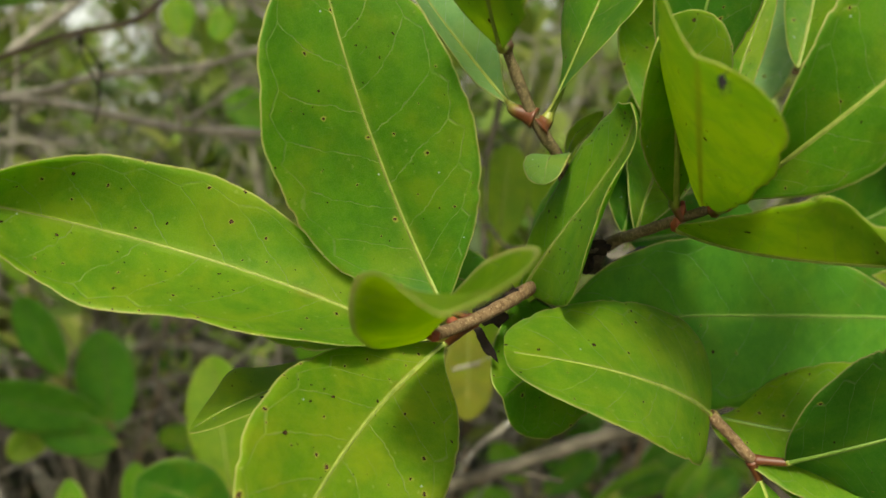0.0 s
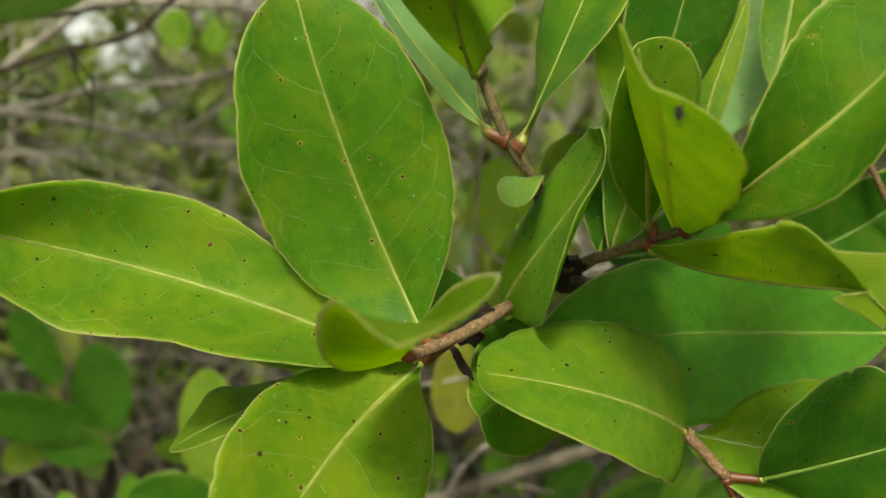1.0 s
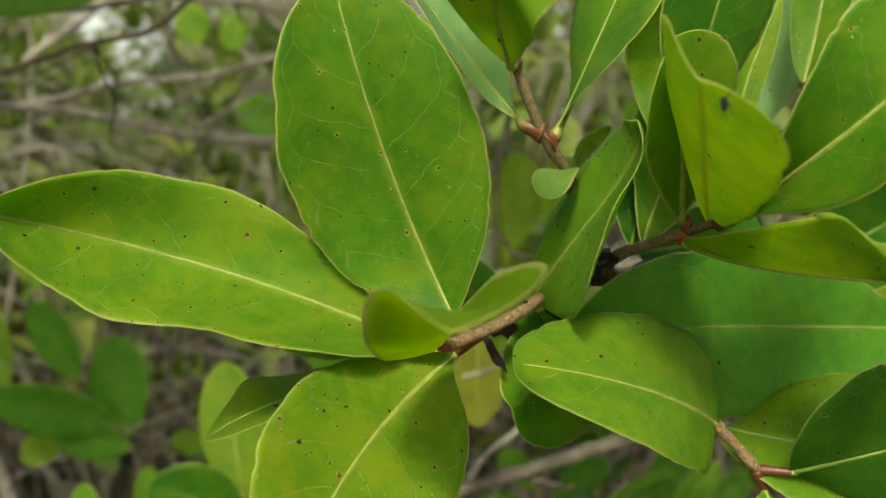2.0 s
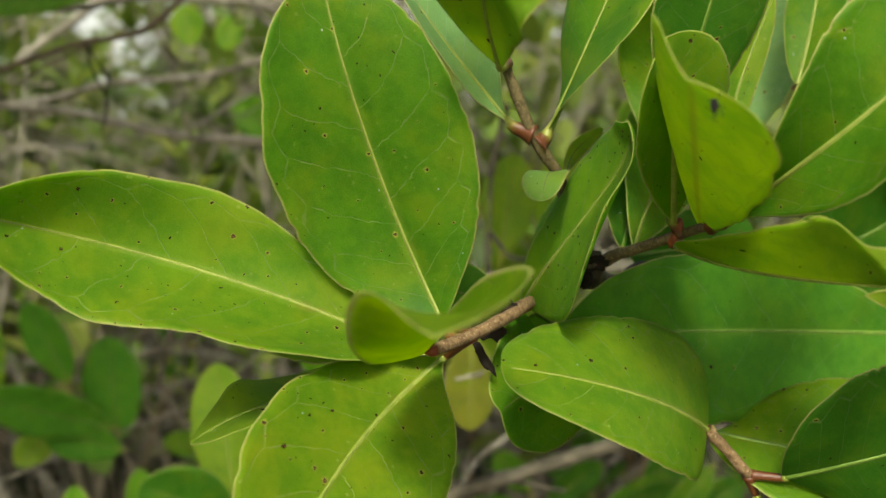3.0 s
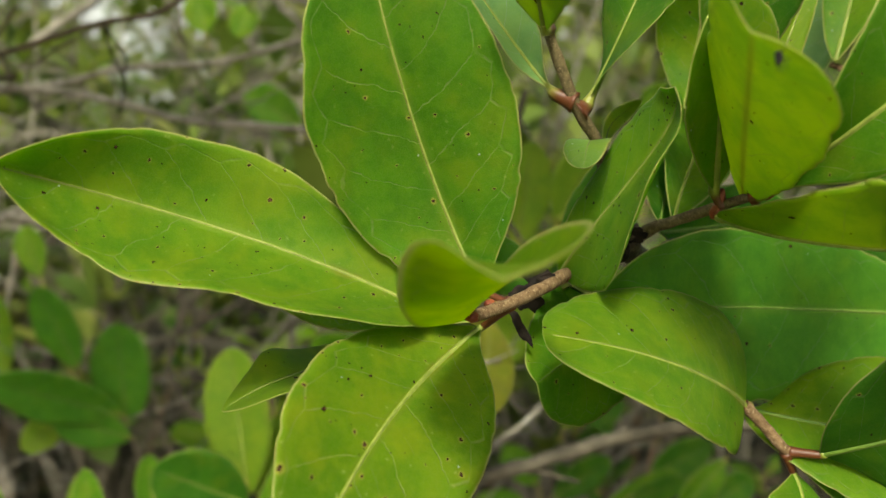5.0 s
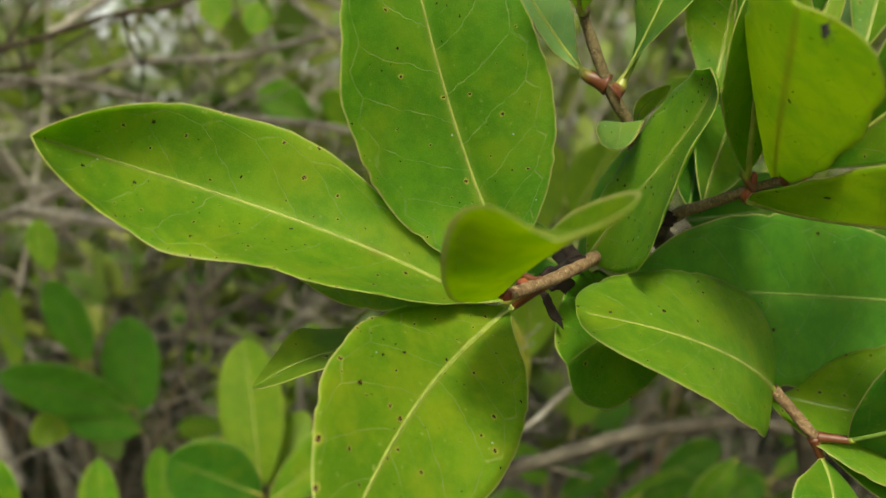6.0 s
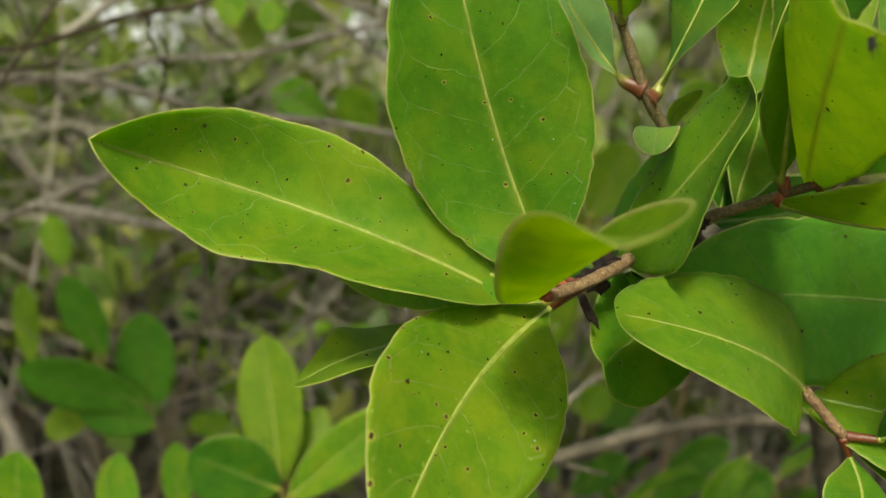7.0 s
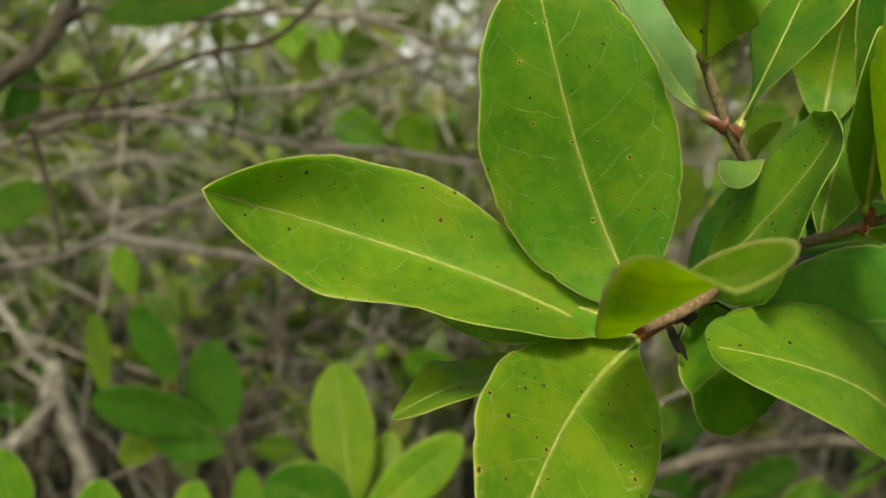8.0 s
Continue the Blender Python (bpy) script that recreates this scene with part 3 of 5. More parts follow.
leaf(shrub_branch, LEAF_MID, (0.0298, 0.2733, 0.9807), (0.0015, 0.2658, 1.0655), ((-0.0031, 0.0167, -0.0054), (-0.003, -0.0049, -0.0021)), (0, -0.99, 0.15), (23, -2), (0.0259, 0.0260), (0.63, 0.56), (19, 8), (25, 8), (29, -16), stalk=(0.0368, 0.2673, 0.9787), stalk_material=STALK_RED, stalk_size=0.65, label="broad upright green leaf with brown spots")
leaf(shrub_branch, LEAF_WARM, (0.0308, 0.2741, 0.9718), (-0.0055, 0.2023, 0.9336), ((-0.0034, 0.0229, -0.0006), (-0.0021, 0.0011, 0.013)), (0, -0.89, 0.45), (-25, 41), (0.0247, 0.0220), (1.16, 0.85), (24, -10), (17, 1), (-6, 1), stalk=(0.0371, 0.2677, 0.9787), stalk_material=STALK_RED, label="light-green leaf spotted brown, bent towards the ground", rib_size=1.2)
leaf(low_branch, LEAF_LIGHT, (0.1012, 0.2865, 0.9479), (0.044, 0.2526, 0.9746), ((0.0109, -0.0024, 0.0008), (0.011, -0.0086, 0.0046)), (0, -0.89, 0.45), (-6, -35), (0.0176, 0.0254), (0.26, 0.36), (2, 5), (2, -5), (-6, -12), stalk=(0.1017, 0.2861, 0.9479), stalk_material=STALK_RED, label="green leaf with a rounded tip")
leaf(shrub_branch, LEAF_OLIVE, (0.0263, 0.2613, 0.9762), (0.0314, 0.1689, 1.0023), ((0.0012, -0.0153, 0.007), (0.0178, 0.0074, 0.0098)), (0.32, -0.23, 0.92), (-61, -21), (0.0125, 0.0233), (0.74, 0.55), (-1, -3), (-3, -4), (55, 39), stalk=(0.0294, 0.2586, 0.9776), rib=RIB_PALE, label="yellow-green leaf folded like a trough", rib_size=0.45, wear=0.2)
leaf(shrub_branch, LEAF_YELLOW, (0.0967, 0.2824, 1.0034), (0.0749, 0.2074, 1.0395), ((0, 0.005, 0.0034), (-0.004, -0.0171, 0.0125)), (-0.13, -0.76, -0.64), (43, 41), (0.0194, 0.0196), (0.84, 0.51), (-5, -13), (7, -2), (-32, -10), stalk=(0.0949, 0.2794, 1.0037), rib=RIB_PALE, label="yellow-green folded leaf with a black mark", rib_size=0.12, stalk_size=4.6, wear=1.7)
leaf(shrub_branch, LEAF_MID, (0.0993, 0.2753, 1.0056), (0.1418, 0.2379, 1.0564), ((-0.003, -0.0186, 0.0021), (-0.002, -0.0055, -0.0061)), (-0.19, -0.94, 0.28), (-43, 45), (0.0206, 0.0242), (1.28, 0.46), (31, 22), (19, 35), (35, 33), stalk=(0.098, 0.2776, 1.005), stalk_material=STALK, rib_size=1.5)
leaf(shrub_branch, LEAF_YELLOW, (0.0902, 0.2806, 0.999), (0.1229, 0.2259, 0.9986), ((-0.0003, -0.0101, -0.0043), (0.0118, -0.0086, -0.001)), (0, -1, 0.1), (-54, -15), (0.0224, 0.0211), (0.77, 0.43), (23, 12), (-75, -75), (18, 0), stalk=(0.0903, 0.2826, 1.0016), stalk_material=STALK)
leaf(side_branch, LEAF_TEAL, (0.1811, 0.3411, 0.962), (0.0605, 0.286, 0.9732), ((-0.0035, 0.0061, -0.0004), (-0.0027, 0.0046, 0.0023)), (0, -0.99, 0.12), (-2, -1), (0.0276, 0.0240), (0.76, 0.60), (9, 9), (7, 8), (1, -1), stalk=(0.215, 0.345, 0.958), rib=RIB_DARK, label="large dark-green smooth leaf", rib_size=0.9)
leaf(low_branch, LEAF_LIGHT, (0.108, 0.3054, 0.9408), (0.1641, 0.2887, 0.9386), ((-0.0111, -0.0056, 0.0019), (0.0034, 0.0002, -0.004)), (0, -0.89, 0.45), (43, -9), (0.0237, 0.0230), (0.74, 0.50), (-4, 10), (8, 8), (-9, 0), stalk=(0.1024, 0.2875, 0.9471), rib=RIB_DARK)
# this leaf's shade is put into its darker colour
leaf(low_branch, LEAF_DARK, (0.121, 0.2832, 0.9357), (0.1617, 0.2712, 0.952), ((-0.0008, -0.0085, 0.0031), (-0.0038, 0.0004, -0.0011)), (0, -0.88, -0.48), (0, 6), (0.0313, 0.0301), (0.96, 0.59), (4, 4), (4, 8), (-6, -3), stalk=(0.1132, 0.2849, 0.9358), stalk_material=STALK_RED, rib=RIB_DARK, rib_size=1.3, stalk_size=0.72, stalk_reach=4)
leaf(low_branch, LEAF_MID, (0.1183, 0.294, 0.9301), (0.1577, 0.2826, 0.9156), ((-0.0014, 0.0016, 0.0021), (-0.0026, -0.0002, -0.0053)), (0, -0.89, 0.45), (10, 10), (0.0065, 0.0070), (0.71, 0.58), (7, 6), (10, 9), (-3, 3), stalk=(0.1183, 0.2946, 0.9315), stalk_material=STALK_RED)
leaf(low_branch, LEAF_MID, (0.1153, 0.2861, 0.9295), (0.1149, 0.2681, 0.9112), ((0.0025, -0.004, -0.0021), (-0.0023, -0.0027, 0.0033)), (0, -0.89, 0.45), (25, 6), (0.0113, 0.0129), (0.80, 0.58), (-0, 5), (7, 7), (-10, -2), stalk=(0.1124, 0.2849, 0.9355), stalk_material=STALK_RED)
leaf(shrub_branch, LEAF_DOTTED, (0.052, 0.3009, 0.9797), (0.0741, 0.2644, 1.0315), ((-0.0028, -0.0055, 0.0003), (0.0145, -0.0094, 0.0092)), (0, -0.99, 0.15), (22, 64), (0.0137, 0.0267), (0.91, 0.64), (4, -12), (16, 37), (-10, 21), lobes=((0.93, 0.96, 1.12, 1.03), (1.08, 1.24, 1.07, 1.17)), stalk=(0.0530, 0.2965, 0.9812), stalk_material=STALK_TAN, rib_size=0.8, label="narrow green leaf with a rounded tip and black spots")
leaf(shrub_branch, LEAF_DARK, (0.0544, 0.3272, 0.9746), (0.0728, 0.3274, 1.0151), ((-0.0002, 0.0129, -0.0043), (0.0006, 0.0045, -0.0031)), (0, -0.99, 0.15), (75, 23), (0.0170, 0.0070), (0.34, 0.84), (-17, 1), (8, 8), (-16, 0), lobes=((1.19, 1.2, 0.91, 0.96), (1.0, 1.0, 1.0, 1.0)), rib=RIB_DARK, stalk=(0.0560, 0.3040, 0.9813))
leaf(shrub_branch, LEAF_DARK, (0.0795, 0.3020, 0.9953), (0.0880, 0.3350, 1.0200), ((0.002, 0.002, 0.001), (0.001, 0.002, 0.0)), (0, -0.99, 0.15), (10, 5), (0.0085, 0.0085), (0.70, 0.55), (8, 8), (8, 8), (0, 0), rib=RIB_DARK, rib_size=0.6, stalk=(0.0785, 0.2960, 0.9952), stalk_material=STALK_TAN)
leaf(shrub_branch, LEAF_TEAL, (0.0487, 0.3000, 0.9765), (0.0150, 0.3120, 0.9860), ((0, 0.004, 0.001), (0, 0.004, 0.001)), (0, -0.9, 0.4), (0, 0), (0.0105, 0.0095), (0.75, 0.60), (8, 8), (8, 8), (0, 0), rib_size=0.8, stalk=(0.0525, 0.2905, 0.9812), stalk_material=STALK_TAN)
leaf(shrub_branch, LEAF_LIGHT, (0.089, 0.2813, 1.0054), (0.0802, 0.2533, 1.0502), ((-0.0006, -0.0052, 0.0019), (0.0007, -0.003, 0.0024)), (0, -0.99, 0.15), (-18, -28), (0.0168, 0.0159), (1.02, 0.49), (13, 16), (8, 8), (13, 0), stalk=(0.0912, 0.282, 1.002), stalk_material=STALK, rib_size=1.7, stalk_size=0.65, stalk_reach=10)
leaf(shrub_branch, LEAF_MID, (0.0812, 0.2927, 0.9962), (0.0962, 0.334, 1.0421), ((0.0018, 0.0063, 0.0006), (0.0098, 0.0107, -0.0104)), (0, -0.99, 0.15), (-17, 24), (0.0140, 0.0136), (0.83, 0.39), (13, 1), (8, 8), (-2, -0), stalk=(0.0807, 0.2924, 0.9964), stalk_material=STALK_TAN, rib_size=0.9)
leaf(shrub_branch, LEAF_MID, (0.0563, 0.2847, 1.0273), (0.0772, 0.2863, 1.074), ((-0.0013, -0.0009, -0.0041), (-0.0062, -0.0055, -0.012)), (0, -0.99, 0.15), (81, 36), (0.0168, 0.0197), (1.30, 0.41), (-8, 1), (15, 11), (-22, 10), stalk=(0.0542, 0.2841, 1.0255), stalk_material=STALK_TAN, rib_size=1.2, stalk_size=1.6, stalk_reach=14)
leaf(shrub_branch, LEAF_YELLOW, (0.044, 0.2686, 1.0442), (0.0447, 0.2349, 1.0657), ((-0.0083, -0.0269, 0.0116), (-0.0042, -0.0165, 0.0041)), (-0.1, -0.95, -0.29), (28, 20), (0.0162, 0.0165), (0.85, 0.53), (10, 9), (18, 15), (3, 15), stalk=(0.0459, 0.2812, 1.0458), stalk_material=STALK_TAN, label="young yellow-green leaf")
# sky sheen on this leaf comes from its paler colour
leaf(shrub_branch, LEAF_SHEEN, (0.0479, 0.2851, 1.03), (0.0179, 0.285, 1.0689), ((0.0023, 0.0173, -0.003), (0.0041, -0.0194, -0.0091)), (0, -0.99, 0.15), (17, -53), (0.0097, 0.0113), (1.15, 0.26), (29, 19), (33, -4), (16, 12), lobes=((1.05, 0.91, 0.73, 1.03), (0.96, 1.08, 0.94, 0.97)), stalk=(0.0532, 0.2836, 1.0277), stalk_material=STALK_TAN, rib_size=1.0, stalk_size=1.7, stalk_reach=10, label="green leaf with pale blue sky sheen in its colour")
leaf(shrub_branch, LEAF_MID, (0.0619, 0.3039, 0.9616), (0.0448, 0.2767, 0.9558), ((0.0078, 0.0061, 0.0024), (-0.0004, -0.0002, 0.0001)), (-0.29, -0.95, -0.1), (-17, -3), (0.0200, 0.0192), (0.19, 0.41), (20, -14), (14, -16), (-9, -14), lobes=((0.90, 0.93, 1.07, 1.05), (1.03, 1.03, 0.91, 0.73)), rib=RIB_DARK, rib_size=0.6, label="dark-green cupped leaf")
leaf(shrub_branch, LEAF_YELLOW, (-0.0028, 0.2991, 0.9613), (-0.0366, 0.2732, 0.9479), ((-0.0018, -0.0009, -0.0065), (0.0099, -0.012, 0.0109)), (0, -0.93, 0.37), (-37, -38), (0.0120, 0.0131), (0.77, 0.71), (19, 12), (8, 1), (14, -6))
leaf(shrub_branch, LEAF_LIGHT, (0.0286, 0.2679, 0.974), (-0.0354, 0.2935, 0.9832), ((0.0023, 0.0042, 0.0066), (0.0069, 0.0052, -0.0003)), (0, -0.76, 0.65), (-6, 27), (0.0152, 0.0154), (0.74, 0.65), (10, 0), (8, 8), (-6, 0), stalk=(0.0332, 0.2633, 0.9782))
leaf(shrub_branch, LEAF_YOUNG, (0.0586, 0.2903, 1.0173), (0.0548, 0.2733, 1.0116), ((0.0015, 0.0011, 0.0029), (-0.0006, -0.0008, 0.006)), (0, -0.6, 0.8), (-7, -16), (0.0059, 0.0062), (0.66, 0.39), (6, 13), (4, 9), (2, -4), lobes=((0.99, 0.97, 0.97, 1.05), (0.99, 1.0, 1.0, 1.0)), stalk=(0.0599, 0.2885, 1.0171), rib_size=0.45, label="small round pale-green leaf")
leaf(shrub_branch, LEAF_YELLOW, (0.0624, 0.2936, 1.0157), (0.0753, 0.3145, 1.029), ((-0.0012, 0.0108, 0.0022), (-0.0034, 0.0122, -0.0019)), (0, -0.99, 0.15), (-3, -2), (0.0026, 0.0028), (0.85, 0.53), (8, 8), (7, 7), (-0, -1), stalk=(0.0613, 0.2905, 1.0135), rib_size=0.4, label="small narrow green leaf")
leaf(shrub_branch, LEAF_LIGHT, (0.089, 0.3215, 1.0265), (0.0939, 0.3024, 1.0814), ((0.0067, 0.0276, -0.0002), (0.0004, 0.009, -0.0009)), (0, -0.99, 0.15), (5, 2), (0.0138, 0.0139), (0.77, 0.59), (5, 7), (8, 8), (-4, 0))
leaf(shrub_branch, LEAF_DARK, (0.0867, 0.2765, 1.0223), (0.0961, 0.2607, 1.0789), ((-0.0004, 0.001, 0.005), (0.0017, 0, 0.0016)), (0, -0.99, 0.15), (-11, -2), (0.0138, 0.0128), (0.92, 0.51), (8, 8), (5, 7), (0, -3), rib=RIB_DARK)
leaf(shrub_branch, LEAF_LIGHT, (0.105, 0.2998, 1.0153), (0.1196, 0.3052, 1.0651), ((-0.0027, 0.0007, 0.0011), (-0.0017, 0.0005, 0)), (0, -0.99, 0.15), (-0, 0), (0.0054, 0.0047), (0.76, 0.60), (8, 8), (8, 8), (0, -0))
leaf(side_branch, LEAF_SHEEN, (0.1288, 0.3694, 1.0241), (0.1478, 0.3923, 1.1017), ((-0.0032, 0.0004, -0.0043), (-0.0033, 0.0018, 0)), (0, -0.99, 0.15), (-3, -8), (0.0203, 0.0199), (0.68, 0.65), (8, 8), (7, 6), (0, -3))
leaf(side_branch, LEAF_MID, (0.1393, 0.3411, 1.0415), (0.1501, 0.3517, 1.1002), ((0.0026, 0.0025, -0.0028), (0.0017, 0.0009, -0.0021)), (0, -0.99, 0.15), (39, -11), (0.0095, 0.0101), (0.73, 0.61), (10, 12), (21, 9), (6, 14))
leaf(side_branch, LEAF_DARK, (0.1435, 0.3741, 0.978), (0.213, 0.379, 1.0134), ((0.0002, -0.0046, -0.0082), (0.0025, -0.0051, -0.0034)), (0, -0.99, 0.15), (-14, -24), (0.0223, 0.0231), (0.48, 0.58), (12, 15), (8, 8), (10, 0), rib=RIB_DARK)
leaf(side_branch, LEAF_DARK, (0.0881, 0.3424, 0.9875), (0.1321, 0.3546, 0.9936), ((0.001, -0.0003, -0.0016), (0.0004, -0.0001, -0.001)), (0, -0.99, 0.15), (-2, -1), (0.0130, 0.0132), (0.77, 0.59), (8, 8), (8, 8), (1, 0), rib=RIB_DARK)
tube("stem", [(0.0716, 0.3039, 0.9893), (0.079, 0.318, 0.982), (0.115, 0.372, 0.962), (0.2, 0.5, 0.8), (0.27, 0.62, 0.28)], (0.0024, 0.007), BARK_BROWN, shrub_branch, 12, 8, 0.3, "brown woody stem")
tube("stem", [(0.1894, 0.3553, 0.8596), (0.21, 0.375, 0.8), (0.23, 0.40, 0.6), (0.24, 0.42, 0.28)], (0.0017, 0.005), BARK_BROWN, low_branch, 12, 8, 0.3, "brown woody stem")
tube("stem", [(0.192, 0.336, 0.962), (0.215, 0.345, 0.958), (0.25, 0.38, 0.93), (0.29, 0.44, 0.7), (0.3, 0.46, 0.28)], (0.0014, 0.006), BARK_BROWN, side_branch, 12, 8, 0.3, "brown woody stem")
tube("twig", [(0.125, 0.372, 0.982), (0.15, 0.368, 0.972), (0.2, 0.375, 0.95), (0.25, 0.38, 0.93)], (0.0013, 0.002), BARK_TWIG, side_branch, 10, 6, 0.2)
tube("twig", [(0.139, 0.344, 1.041), (0.165, 0.35, 1.03), (0.195, 0.37, 0.99), (0.2, 0.375, 0.95)], (0.001, 0.0013), BARK_TWIG, side_branch, 10, 6, 0.2)
blob("knot", (0.0709, 0.303, 0.9896), 0.0042, (1.1, 1, 1.25), BARK_DARK, shrub_branch, 0, "dark woody knot with dried scales")
blob("scale", (0.0729, 0.3004, 0.9922), 0.0024, (1.2, 1, 0.7), HUSK, shrub_branch, 1, "")
blob("scale", (0.0689, 0.2995, 0.9873), 0.0026, (0.9, 1, 1.1), HUSK, shrub_branch, 2, "")
blob("scale", (0.0672, 0.3015, 0.9936), 0.002, (0.8, 1, 1.3), HUSK, shrub_branch, 3, "")
blob("bud", (0.032, 0.2645, 0.9792), 0.0013, (1.1, 1, 0.8), PETIOLE, shrub_branch, 4, "small red-brown bud")
blob("node", (0.0507, 0.2880, 0.9816), 0.0020, (1.1, 1.4, 0.95), BARK_TWIG, shrub_branch, 12, "")
blob("bud", (0.0276, 0.2556, 0.9777), 0.0015, (1.1, 1, 0.9), PETIOLE, shrub_branch, 5, "")
blob("scale", (0.0707, 0.2972, 0.9914), 0.0016, (1.3, 1, 0.6), BARK_DARK, shrub_branch, 6, "")
blob("bud", (0.0992, 0.2770, 1.0054), 0.0019, (1.7, 1, 0.85), PETIOLE, shrub_branch, 7, "")
blob("bud", (0.0899, 0.2822, 1.0003), 0.0018, (1.0, 1, 1.25), PETIOLE, shrub_branch, 9, "")
blob("bud", (0.0909, 0.2815, 1.0040), 0.0014, (0.8, 1, 1.8), PETIOLE, shrub_branch, 10, "")
blob("bud", (0.045, 0.2808, 1.0465), 0.0016, (0.7, 1, 1.2), PETIOLE, shrub_branch, 8, "")
husk(shrub_branch, (0.0445, 0.2856, 0.9829), (1, 0.1, 0.45), (0.1, -1, 0.25), 0.00486, 0.00322, 0.5, 3, "dry dark shrivelled husk")
husk(shrub_branch, (0.0417, 0.2797, 0.9776), (1, 0.2, -0.55), (0.1, -1, 0.25), 0.0054, 0.0042, 0.6, 4, "dry dark shrivelled husk")
husk(shrub_branch, (0.04, 0.2776, 0.9707), (0.55, 0.1, -1), (0.1, -1, 0.25), 0.00756, 0.00168, 0.4, 5, "dry dark shrivelled husk")
husk(shrub_branch, (0.047, 0.2831, 0.9822), (1, 0, 0.2), (0.1, -1, 0.25), 0.0027, 0.00196, 0.4, 6, "dry dark shrivelled husk")
husk(shrub_branch, (0.0684, 0.298, 0.9909), (0.2, 0, 1), (0.1, -1, 0.25), 0.00621, 0.00308, 0.6, 7, "dry dark shrivelled husk")
husk(shrub_branch, (0.0717, 0.2963, 0.9921), (1, 0, 0.35), (0.1, -1, 0.25), 0.00405, 0.00252, 0.5, 8, "dry dark shrivelled husk")
# small black lump with six thin threads
blob("speck", (0.0792, 0.2054, 1.035), 0.0010, (0.7, 0.5, 1.35), SPECK, shrub_branch, 3, "black speck with fine threads on a leaf")
tube("fibre", [(0.07917, 0.20522, 1.03497), (0.08005, 0.20463, 1.03424), (0.08054, 0.20443, 1.03291)], (0.00014, 0.00006), SPECK, shrub_branch, 5, 4)
tube("fibre", [(0.07917, 0.20522, 1.03497), (0.07912, 0.20458, 1.03405), (0.07867, 0.20433, 1.03254)], (0.00014, 0.00006), SPECK, shrub_branch, 5, 4)
tube("fibre", [(0.07917, 0.20522, 1.03497), (0.07977, 0.20495, 1.03637), (0.07997, 0.20508, 1.03716)], (0.00014, 0.00006), SPECK, shrub_branch, 5, 4)
tube("fibre", [(0.07917, 0.20522, 1.03497), (0.07874, 0.20483, 1.03572), (0.07791, 0.20483, 1.03587)], (0.00014, 0.00006), SPECK, shrub_branch, 5, 4)
tube("fibre", [(0.07917, 0.20522, 1.03497), (0.08024, 0.20474, 1.03498), (0.08091, 0.20467, 1.03439)], (0.00014, 0.00006), SPECK, shrub_branch, 5, 4)
tube("fibre", [(0.07917, 0.20522, 1.03497), (0.07949, 0.20456, 1.03387), (0.07941, 0.20429, 1.03217)], (0.00014, 0.00006), SPECK, shrub_branch, 5, 4)
# ---- sprigs and bare branches behind ----
sprig_y = thing("shrub_sprig", (-0.072, 0.627, 0.3), "sprig of upright yellow-green leaves", "shrub sprig", "leafy sprigs")
tube("stem", [(-0.102, 0.577, 0.78), (-0.09, 0.597, 0.6), (-0.072, 0.627, 0.28)], (0.0018, 0.003), PETIOLE_PALE, sprig_y, 8, 6)
leaf(sprig_y, LEAF_YELLOW, (-0.102, 0.569, 0.797), (-0.118, 0.596, 0.881), half=(0.0202, 0.0202), stalk=(-0.102, 0.577, 0.78), rib_size=0.7, stations=24, across=5)
leaf(sprig_y, LEAF_YELLOW, (-0.1, 0.583, 0.79), (-0.083, 0.611, 0.832), half=(0.0122, 0.0122), stalk=(-0.102, 0.577, 0.78), rib_size=0.7, stations=24, across=5)
leaf(sprig_y, LEAF_DARK, (-0.101, 0.564, 0.795), (-0.15, 0.545, 0.823), half=(0.0230, 0.0230), stalk=(-0.102, 0.577, 0.78), rib_size=0.7, stations=24, across=5)
leaf(sprig_y, LEAF_LIGHT, (-0.096, 0.564, 0.790), (-0.036, 0.566, 0.846), half=(0.0155, 0.0155), stalk=(-0.102, 0.577, 0.78), rib_size=0.7, stations=24, across=5)
sprig = thing("shrub_sprig", (-0.2, 0.631, 0.28), "light green leathery leaf on a thin brown twig of the thicket", "shrub sprig", "leafy sprigs")
tube("stem", [(-0.251, 0.551, 0.746), (-0.213, 0.583, 0.559), (-0.2, 0.631, 0.28)], (0.0011, 0.0019), BARK_BROWN, sprig, 7, 6)
leaf(sprig, LEAF_MID, (-0.25, 0.541, 0.764), (-0.247, 0.539, 0.823), half=(0.0166, 0.0166), stalk=(-0.251, 0.551, 0.746), rib_size=0.7, stations=24, across=5)
sprig = thing("shrub_sprig", (-0.402, 0.565, 0.788), "light green leathery leaf on a thin brown twig of the thicket", "shrub sprig", "leafy sprigs")
tube("stem", [(-0.297, 0.543, 0.762), (-0.35, 0.554, 0.767), (-0.402, 0.565, 0.788)], (0.0011, 0.0019), BARK_BROWN, sprig, 7, 6)
leaf(sprig, LEAF_MID, (-0.298, 0.533, 0.781), (-0.301, 0.53, 0.843), half=(0.0172, 0.0172), stalk=(-0.297, 0.543, 0.762), rib_size=0.7, stations=24, across=5)
sprig = thing("shrub_sprig", (-0.196, 0.67, 0.28), "light green leathery leaf on a thin brown twig of the thicket", "shrub sprig", "leafy sprigs")
tube("stem", [(-0.198, 0.59, 0.728), (-0.211, 0.622, 0.549), (-0.196, 0.67, 0.28)], (0.0011, 0.0019), BARK_BROWN, sprig, 7, 6)
